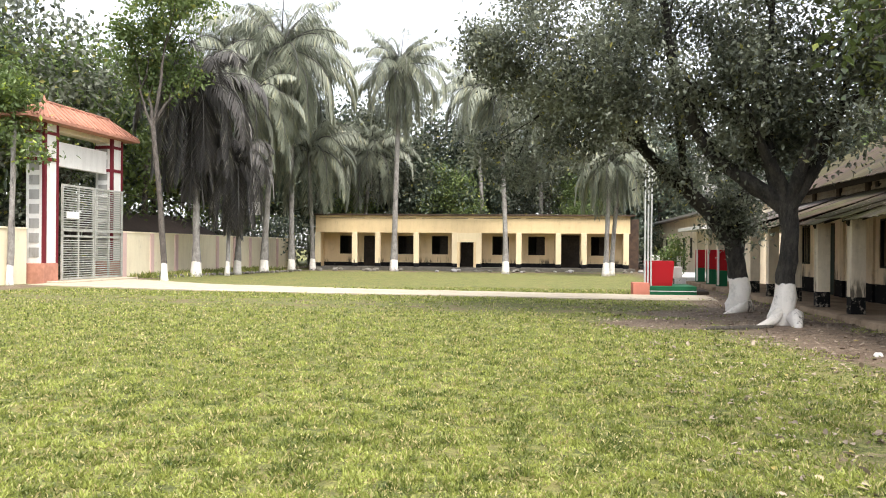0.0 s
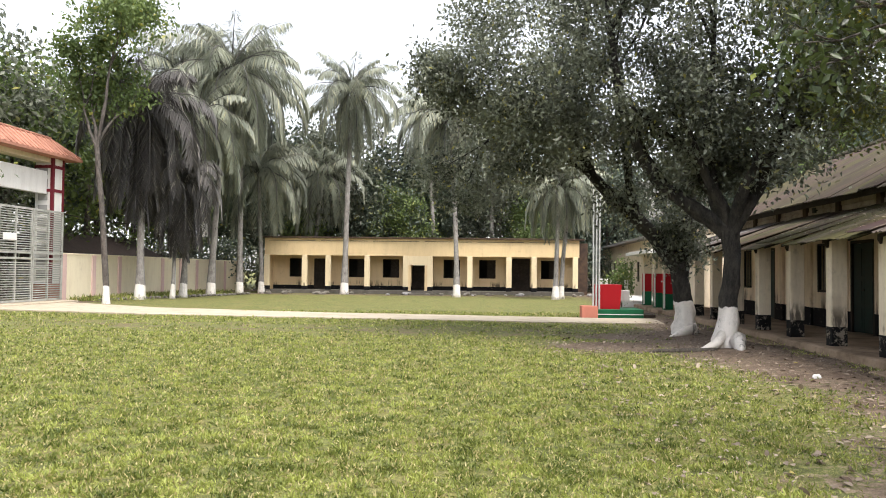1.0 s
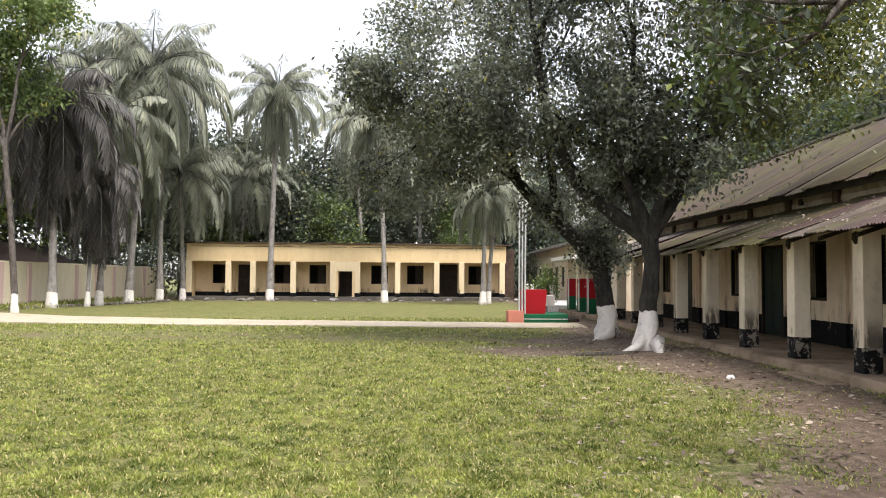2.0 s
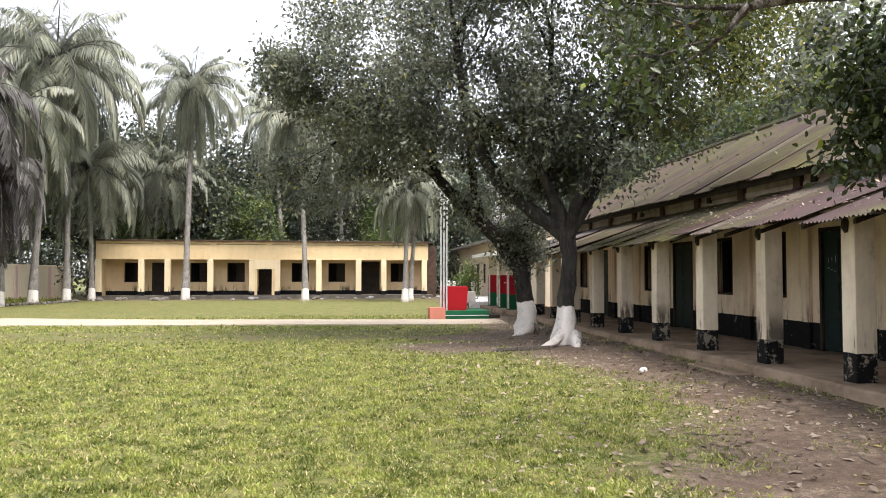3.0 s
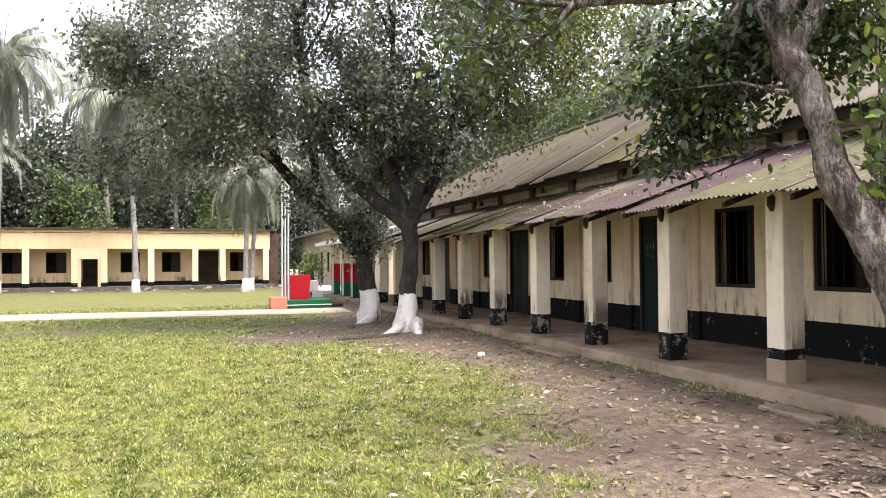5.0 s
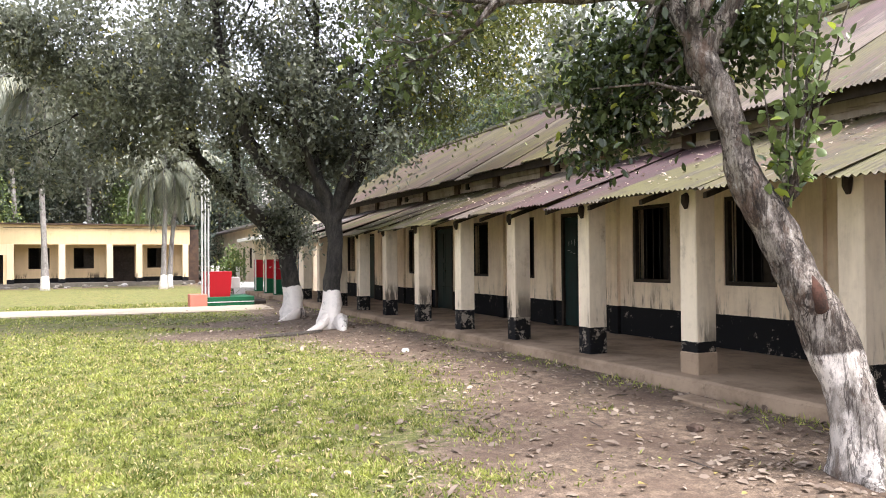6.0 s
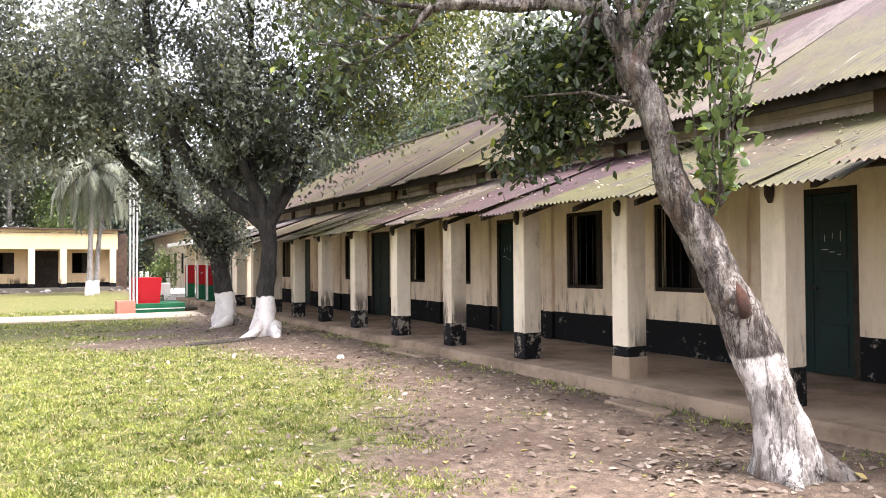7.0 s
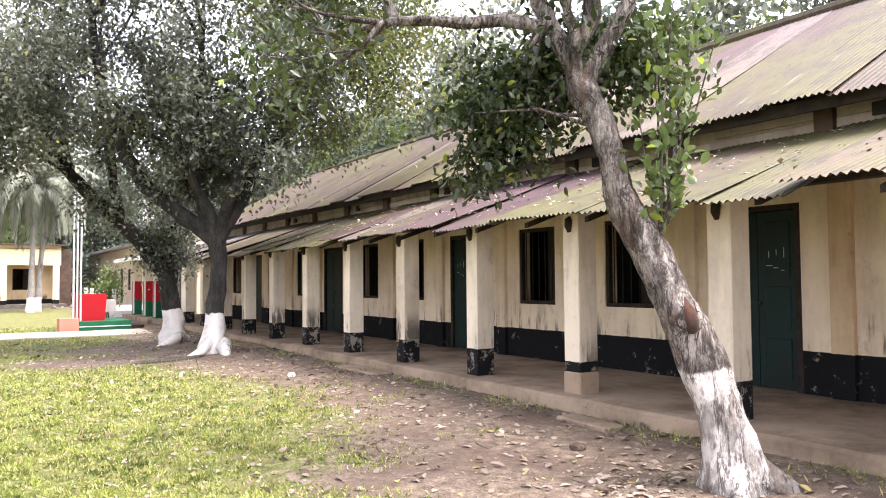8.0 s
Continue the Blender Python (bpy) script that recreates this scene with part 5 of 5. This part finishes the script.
tree_b = yard_tree("shade_tree", BB, [
    ([(0, 0, -0.1), (0.0, 0, 0.35), (0.05, -0.02, 1.09), (0.09, -0.04, 1.99), (0.05, -0.03, 2.6)], [0.34, 0.245, 0.185, 0.175, 0.20]),
    ([(0.06, -0.03, 2.45), (-0.32, 0.14, 2.83), (-0.79, 0.33, 3.16), (-1.28, 0.51, 3.62), (-1.65, 0.64, 4.21), (-1.96, 0.74, 5.0), (-2.2, 0.82, 5.9), (-2.33, 0.85, 7.1)], [0.19, 0.18, 0.165, 0.155, 0.14, 0.12, 0.10, 0.075]),
    ([(0.0, 0, 2.6), (-0.22, 0.1, 3.2), (-0.31, 0.14, 3.94), (-0.37, 0.16, 5.25), (-0.24, 0.11, 6.6)], [0.18, 0.14, 0.11, 0.09, 0.06]),
    ([(0.06, -0.03, 2.5), (0.44, -0.21, 3.15), (0.68, -0.32, 3.79), (0.96, -0.47, 4.56), (1.2, -0.7, 6.2)], [0.19, 0.14, 0.11, 0.08, 0.05])],
    clB, "dark old shade tree with limewashed trunk and spread roots", M["leaf_dark"], 52, 47, M["bark_dark"],
    [([(-0.1, -0.1, 0.3), (-0.4, -0.32, 0.1), (-0.75, -0.5, 0.0), (-0.95, -0.6, -0.08)], [0.15, 0.1, 0.07, 0.03]),
     ([(0.1, -0.3, 0.2), (0.0, -0.65, 0.04), (-0.1, -0.9, -0.06)], [0.18, 0.1, 0.03]),
     ([(-0.5, -0.6, 0.02), (-1.2, -0.8, 0.015), (-1.8, -0.8, 0.01), (-2.3, -1.0, -0.05)], [0.05, 0.06, 0.05, 0.02])])

part("sunlit_crown", leaf_cloud("sunlit_crown", clC, 60, 0.34, 0.115, 0.06, M["leaf_mid"], 48), None, tree_b, "lighter yellow-green outer foliage")

# leaning tree beside the walk, with dark leaf masses and fresh shoots
BL = Vector((5.62, 2.98, 0.0))
lean = yard_tree("leaning_tree", BL, [
    ([(0.02, -0.02, -0.12), (-0.01, 0.03, 0.15), (-0.03, 0.06, 0.32), (-0.07, 0.13, 0.61), (-0.11, 0.21, 0.9), (-0.18, 0.32, 1.24), (-0.25, 0.43, 1.55), (-0.32, 0.53, 1.81), (-0.39, 0.64, 2.04), (-0.45, 0.72, 2.26), (-0.47, 0.75, 2.53), (-0.51, 0.81, 2.83), (-0.59, 0.90, 3.06), (-0.62, 0.95, 3.2)], [0.29, 0.225, 0.188, 0.172, 0.168, 0.155, 0.143, 0.14, 0.142, 0.122, 0.106, 0.104, 0.112, 0.09]),
    ([(-0.59, 0.90, 3.06), (-0.64, 0.97, 3.28), (-0.74, 1.09, 3.56), (-0.81, 1.17, 3.8), (-0.9, 1.3, 4.5)], [0.09, 0.078, 0.074, 0.066, 0.05]),
    ([(-0.76, 1.12, 3.60), (-1.0, 1.38, 3.68), (-1.23, 1.6, 3.65), (-1.47, 1.82, 3.68), (-1.73, 2.02, 3.66)], [0.06, 0.054, 0.048, 0.043, 0.036]),
    ([(-1.73, 2.02, 3.66), (-1.8, 2.08, 3.57), (-1.9, 2.14, 3.44)], [0.042, 0.03, 0.016]),
    ([(-1.65, 1.96, 3.66), (-1.72, 2.02, 3.87), (-1.8, 2.2, 4.4)], [0.04, 0.034, 0.025]),
    ([(-0.59, 0.92, 3.05), (-0.55, 0.87, 3.24), (-0.48, 0.77, 3.46), (-0.38, 0.65, 3.72), (-0.2, 0.5, 4.4)], [0.09, 0.076, 0.068, 0.064, 0.045]),
    ([(-0.66, 0.99, 3.33), (-0.61, 0.94, 3.48), (-0.54, 0.85, 3.68), (-0.55, 0.9, 4.3)], [0.07, 0.066, 0.06, 0.04])],
    [], "leaning grey tree with peeling bark and worn limewash", M["leaf_glossy"], 5, 5, M["bark_lean"],
    [([(0.0, -0.1, 0.14), (0.16, -0.3, 0.03), (0.36, -0.42, -0.05)], [0.14, 0.08, 0.03]), ([(0.1, 0.0, 0.18), (0.36, 0.02, 0.03), (0.6, 0.05, -0.05)], [0.14, 0.085, 0.03]),
     ([(-0.1, -0.02, 0.1), (-0.25, -0.15, 0.0), (-0.38, -0.3, -0.05)], [0.11, 0.06, 0.02])], leaf=(0.10, 0.05), sigma=0.22, depth=1, first=0.5, fine=8, sides=24, rough=0.3)
mass = (dome(rg, 75, np.array((-0.70, 1.65, 3.15)), np.array((0.55, 0.5, 0.6)), 0.25, -0.98) + dome(rg, 30, np.array((-0.49, 1.30, 3.35)), np.array((0.35, 0.35, 0.45)), 0.25, -0.98)
        + dome(rg, 16, np.array((-0.90, 1.75, 2.58)), np.array((0.34, 0.3, 0.3)), 0.25, -0.98) + dome(rg, 40, np.array((-0.09, 0.80, 3.35)), np.array((0.38, 0.38, 0.5)), 0.2, -0.95)
        + dome(rg, 110, np.array((-0.6, 1.2, 5.1)), np.array((1.6, 1.6, 0.7)), 0.3, -0.9))
part("leaf_mass", leaf_cloud("leaf_mass", mass, 38, 0.13, 0.080, 0.040, M["leaf_glossy"], 77, 0.7, shape=round_leaves), None, lean, "dense dark green leaf mass")
tw = Geo()
for k in range(16):
    a = Vector((-0.5, 0.8, 2.7 + 0.05 * k)) if k % 2 else Vector((-0.8, 1.15, 3.6))
    tw.tube([a, a.lerp(mass[k * 8], 0.5) + Vector((0, 0, 0.1)), mass[k * 8]], [0.02, 0.013, 0.005], 5)
tagged(part("fine_branching", tw, M["bark_lean"], lean, smooth=True), kind="stuff")
shoot, st_ = Geo(), []
for k, top in enumerate(((-0.27, 0.29, 3.8), (-0.19, 0.16, 3.1), (-0.03, 0.08, 3.45), (-0.42, 0.53, 2.85), (-0.34, 0.42, 3.5), (-0.24, 0.24, 3.3), (-0.14, 0.18, 3.7), (-0.30, 0.36, 2.7))):
    a, b = Vector((-0.31 + 0.008 * k, 0.44 - 0.01 * k, 1.92 + 0.015 * k)), Vector(top)
    m_ = a.lerp(b, 0.5) + Vector((0.02 * (k % 3 - 1), 0.02, -0.03))
    shoot.tube([a, m_, b], [0.013, 0.009, 0.004], 5)
    st_ += [(a.lerp(m_, 2 * u) if u < 0.5 else m_.lerp(b, 2 * u - 1)) for u in [0.12 + 0.88 * j / 17 for j in range(18)]]
part("shoot_stem", shoot, M["bark_lean"], lean)
tagged(part("fresh_growth", leaf_cloud("fresh_growth", st_, 2, 0.06, 0.105, 0.06, M["leaf_fresh"], 78, -0.9, shape=round_leaves), None, lean, "fresh bright green shoots"), kind="stuff")
part("knot", Geo().tube([(-0.235, 0.225, 1.12), (-0.265, 0.215, 1.20), (-0.28, 0.24, 1.34), (-0.29, 0.28, 1.46)], [0.03, 0.062, 0.055, 0.015], 14, 0.5), M["peeled"], lean, "dark healed knot", smooth=True)


# woods behind the wall, the yellow block and the long block
def wood_tree(name, seed, height, width, mat, leaves, clumps, size):
    t = thing(name, "leafy tree of the woods round the school", "tree")
    rgw = np.random.default_rng(seed)
    g, tips, r = Geo(), [], random.Random(seed)
    g.tube([(0, 0, -0.1), (0.1, 0.05, height * 0.25), (0.05, -0.1, height * 0.5)], [0.2, 0.16, 0.12], 8, 0.15)
    for k in range(3):
        grow(g, tips, Vector((0.05, -0.1, height * (0.38 + 0.06 * k))), Vector((r.uniform(-1, 1), r.uniform(-1, 1), 0.8)), height * 0.16, 0.1, 2, r)
    part("trunk", g, M["bark_far"], t, smooth=True)
    cl = dome(rgw, clumps, np.array((0, 0, height * 0.60)), np.array((width, width, height * 0.40)), 0.45, -0.85)
    part("crown", leaf_cloud("crown", tips + cl, leaves, 0.55, size, size * 0.5, mat, seed), None, t)
    return t


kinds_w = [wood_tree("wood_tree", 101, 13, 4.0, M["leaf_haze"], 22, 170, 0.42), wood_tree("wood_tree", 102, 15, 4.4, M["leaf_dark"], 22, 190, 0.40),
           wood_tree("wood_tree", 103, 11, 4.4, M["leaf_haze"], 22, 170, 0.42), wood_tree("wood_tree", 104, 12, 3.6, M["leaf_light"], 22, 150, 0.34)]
spots = []
r = random.Random(5)
for k in range(15):                            # behind the yellow block
    spots.append((-16 + 3.1 * k + r.uniform(-1, 1), 64 + r.uniform(-1, 5), (2, 0, 2, 1, 0)[k % 5], r.uniform(0.8, 1.0)))
for k in range(14):
    spots.append((-22 + 4.2 * k + r.uniform(-1, 1), 76 + r.uniform(-3, 5), (0, 2, 1, 0)[k % 4], r.uniform(0.95, 1.15)))
for k in range(11):                            # behind the boundary wall
    y = 27 + 3.4 * k
    spots.append((wall_x(y) - 4.6 - r.uniform(0, 2.5), y, (3, 0, 3, 1)[k % 4], r.uniform(0.96, 1.2)))
for k in range(6):
    y = 26 + 6.5 * k
    spots.append((wall_x(y) - 11 - r.uniform(0, 3), y, (0, 1, 0)[k % 3], r.uniform(1.0, 1.25)))
for k in range(11):                            # behind the long block
    q = yard(-10 + 4.3 * k, 13.0 + r.uniform(0, 3))
    spots.append((q.x, q.y, (3, 0, 3, 1)[k % 4], r.uniform(0.85, 1.05)))
for k in range(7):
    q = yard(30 + 5.0 * k, 14.5 + r.uniform(0, 4))
    spots.append((q.x, q.y, (0, 1, 2)[k % 3], r.uniform(0.9, 1.1)))
for k in range(8):                             # across the yard behind the eye
    spots.append((-18 + 5.5 * k, -22 + r.uniform(-3, 3), k % 3, 1.0))
spots += [(-4.0, 64.5, 1, 1.08), (-8.8, 66.0, 0, 1.15), (0.8, 67.0, 0, 1.05), (-13.5, 67.0, 1, 1.15), (0.6, 61.8, 3, 0.72), (11.5, 62.0, 3, 0.7), (-7.2, 62.5, 3, 0.62)]
used = set()
for x, y, k, sc in spots:
    m = Matrix.LocRotScale((x, y, 0), Euler((0, 0, r.uniform(0, 6.28))), None)
    if k not in used:
        ob = kinds_w[k]
        ob.matrix_basis = m
        used.add(k)
    else:
        ob = copy_thing(kinds_w[k], m)
    ob.scale = (sc, sc, sc)
    ob["group"] = "trees of the woods"

# undergrowth closing the view under the woods
bush_kinds = []
for k in range(2):
    bsh = thing("bush", "dense dark green bush under the trees", "bush")
    bgm = Geo()
    for j in range(4):
        bgm.tube([(0.1 * j, 0, -0.1), (0.5 * (j - 1.5), 0.3 * (j % 2), 1.5), (0.8 * (j - 1.5), 0.5 * (j % 2), 2.6)], [0.06, 0.045, 0.02], 6)
    part("stem", bgm, M["bark_far"], bsh)
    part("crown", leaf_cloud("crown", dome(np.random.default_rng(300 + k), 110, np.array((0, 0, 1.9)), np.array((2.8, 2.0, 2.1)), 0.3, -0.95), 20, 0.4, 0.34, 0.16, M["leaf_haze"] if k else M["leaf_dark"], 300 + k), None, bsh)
    bush_kinds.append(bsh)
places_b = [(-17 + 3.6 * k, 61.5 + r.uniform(-0.5, 1.5)) for k in range(12)] + [(wall_x(22 + 3.4 * k) - (2.6 if k < 3 else 8.5) - r.uniform(0, 1), 22 + 3.4 * k) for k in range(13)] + [(-26 + 2.0 * k, 36 + r.uniform(-3, 3)) for k in range(4)]
for k, (x, y) in enumerate(places_b):
    m = Matrix.LocRotScale((x, y, 0), Euler((0, 0, r.uniform(0, 6.28))), None)
    if k < 2:
        ob = bush_kinds[k]
        ob.matrix_basis = m
    else:
        ob = copy_thing(bush_kinds[k % 2], m)
    ob["group"] = "bushes under the woods"

# slim forked tree and a young tree by the gate
yard_tree("slim_tree", Vector((-12.95, 34.9, 0)), [
    ([(0, 0, -0.1), (-0.02, 0, 0.5), (-0.25, 0, 3.6), (-0.6, 0, 7.2)], [0.19, 0.145, 0.125, 0.10]),
    ([(-0.58, 0, 7.0), (-0.95, 0, 7.9), (-1.3, 0.2, 8.9)], [0.075, 0.06, 0.045]),
    ([(-0.6, 0, 7.1), (-0.35, 0, 8.6), (-0.1, 0, 10.8)], [0.085, 0.075, 0.05])],
    dome(rg, 110, np.array((0.4, 0, 13.0)), np.array((2.3, 2.3, 2.0)), 0.3, -0.9), "slim forked tree with grey bark and light leaves", M["leaf_light"], 16, 8, M["bark_slim"], leaf=(0.26, 0.13))
yard_tree("young_tree", Vector((-17.1, 29.6, 0)), [([(0, 0, -0.1), (0, 0, 0.4), (0.05, 0, 3.0), (0.15, 0, 6.5)], [0.16, 0.13, 0.11, 0.08])],
    dome(rg, 60, np.array((0.2, 0, 7.4)), np.array((1.0, 1.0, 2.0)), 0.2, -0.9) + dome(rg, 16, np.array((0.8, 0, 5.3)), np.array((0.6, 0.6, 0.4)), 0.2, -0.9), "young tree with fresh yellow-green leaves by the gate", M["leaf_fresh"], 16, 9, M["bark_palm"], leaf=(0.24, 0.12), sigma=0.3, depth=1, first=0.9)

# shrub growing on the railed veranda
sb = thing("shrub", "climbing green shrub at the veranda railing", "shrub", Matrix.Translation(yard(26.2, -0.75)))
sg, tips = Geo(), []
for k in range(5):
    grow(sg, tips, Vector((0.1 * k - 0.2, 0.2 * k, 0)), Vector((0.1, 0.2, 1)), 0.9, 0.03, 1, random.Random(k))
part("stem", sg, M["bark_far"], sb)
part("crown", leaf_cloud("crown", tips + dome(rg, 30, np.array((0.0, 0.5, 1.8)), np.array((0.4, 1.0, 0.6)), 0.2, -0.9), 12, 0.2, 0.15, 0.08, M["leaf_light"], 3), None, sb)

# ---- grass, weeds, fallen leaves ----
def scatter(n, x0, x1, y0, y1, near, seed):
    """Places on the lawn, thickest at its near end."""
    rgs = np.random.default_rng(seed)
    rr = near * (30.0 / near) ** rgs.random(n)
    aa = np.radians(rgs.uniform(-42, 70, n))
    back = rgs.random(n) < 0.12
    aa[back], rr[back] = rgs.uniform(-math.pi, math.pi, back.sum()), 26 * np.sqrt(rgs.random(back.sum()))
    low = rgs.random(n) < 0.06
    rr[low] = 3.6 * np.sqrt(rgs.random(low.sum()))
    return rr * np.sin(aa), rr * np.cos(aa), rgs


gx, gy, rgs = scatter(760000, 0, 0, 0, 0, 3.6, 61)
tuft = np.array([noise.noise(Vector((x * 1.3, y * 1.3, 0))) for x, y in zip(gx[::1], gy[::1])])
fine = np.array([noise.noise(Vector((x * 6, y * 6, 4))) for x, y in zip(gx, gy)])
path_off = np.abs(gy - (25.6 - 0.215 * (gx - 3.0) * (gx < 8))) > 1.7
keep = (bare_at(gx, gy) + 0.2 * np.clip((gy - 9) / 8, 0, 1) * (gy < 24) + 0.45 * tuft + 0.3 * fine + 0.14 * rgs.normal(0, 1, len(gx)) < 0.5) & (rgs.random(len(gx)) < 0.6 + 1.1 * fine) & path_off
gx, gy, fine = gx[keep], gy[keep], fine[keep]
n = len(gx)
dist = np.hypot(gx, gy)
c = np.stack([gx, gy, ground_z(gx, gy) - 0.005], 1)
way = rgs.normal(0, 0.75, (n, 3)) + np.array([0, 0, 0.9])
way[:, 2] = np.abs(way[:, 2]) * 0.7 + 0.1
hgt = (0.020 + 0.024 * rgs.random(n) + 0.040 * np.clip(fine + 0.1, 0, 1)) * (1 + dist / 30)
grass = fold_leaves("grass", c, way, rgs.normal(0, 1, (n, 3)), hgt, 0.0095 + dist * 0.0009, M["grass"])
tagged(new("grass", grass), "short mown grass of the school lawn", "grass", kind="stuff")

rgs = np.random.default_rng(9)
n = 7200
s, d = rgs.uniform(-7, 16, n), -0.25 - 5.2 * rgs.random(n) ** 1.25
lx, ly = FOOT.x + ALONG.x * s + ACROSS.x * d, FOOT.y + ALONG.y * s + ACROSS.y * d
pile = rgs.random(n) < 0.05                   # drift at the foot of the leaning tree
lx[pile], ly[pile] = 5.35 + 0.4 * rgs.normal(0, 1, pile.sum()), 3.45 + 0.45 * rgs.normal(0, 1, pile.sum())
lift = ground_z(lx, ly) + 0.008
way = np.stack([rgs.normal(0, 1, n), rgs.normal(0, 1, n), rgs.normal(0.08, 0.16, n)], 1)
up = np.stack([rgs.normal(0, 0.3, n), rgs.normal(0, 0.3, n), np.ones(n)], 1)
size = 0.018 + 0.095 * rgs.random(n) ** 2.1
tagged(new("fallen_leaves", round_leaves("fallen_leaves", np.stack([lx, ly, lift], 1), way, up, size, size * 0.55, M["dead_leaf"])), "dry fallen leaves scattered over bare earth and lawn", "leaves", kind="stuff")
n = 2600                                     # weeds and litter gathered along the plinth and the wall
s = rgs.uniform(-9, 18, n)
keep = np.array([noise.noise(Vector((a * 0.9, 3, 1))) for a in s]) > -0.1
s = s[keep]
n = len(s)
d = -0.28 - 0.22 * np.abs(rgs.normal(0, 1, n))
wx, wy = FOOT.x + ALONG.x * s + ACROSS.x * d, FOOT.y + ALONG.y * s + ACROSS.y * d
way = rgs.normal(0, 0.8, (n, 3)) + np.array([0, 0, 0.8])
way[:, 2] = np.abs(way[:, 2])
tagged(new("weeds", fold_leaves("weeds", np.stack([wx, wy, ground_z(wx, wy)], 1), way, rgs.normal(0, 1, (n, 3)), 0.03 + 0.08 * rgs.random(n) ** 2, 0.016, M["grass"])), "sparse weeds along the foot of the plinth", "weeds", kind="stuff")
n = 5200
t_ = rgs.random(n)
wy = 37.0 + 16 * t_
wx = wall_x(wy) + 0.3 + np.abs(rgs.normal(0, 0.9, n))
way = rgs.normal(0, 0.5, (n, 3)) + np.array([0, 0, 0.9])
way[:, 2] = np.abs(way[:, 2])
tagged(new("bed_weeds", fold_leaves("bed_weeds", np.stack([wx, wy, np.zeros(n)], 1), way, rgs.normal(0, 1, (n, 3)), 0.10 + 0.30 * rgs.random(n) ** 2, 0.05, M["grass"])), "rough dry grass in the bed under the boundary wall", "weeds", kind="stuff")
n = 800
s, d = rgs.uniform(-8, 9, n), rgs.uniform(-0.4, 1.9, n)
q = np.array([tuple(yard(a, b, 2.545 + 0.362 * b)) for a, b in zip(s, d)])
way = np.stack([rgs.normal(0, 1, n), rgs.normal(0, 1, n), rgs.normal(0.05, 0.2, n)], 1)
size = 0.03 + 0.07 * rgs.random(n) ** 1.5
tagged(new("roof_litter", fold_leaves("roof_litter", q, way, np.tile([-0.3, 0, 1.0], (n, 1)), size, size * 0.6, M["dead_leaf"])), "dead leaves lying on the awning", "leaves", kind="stuff")
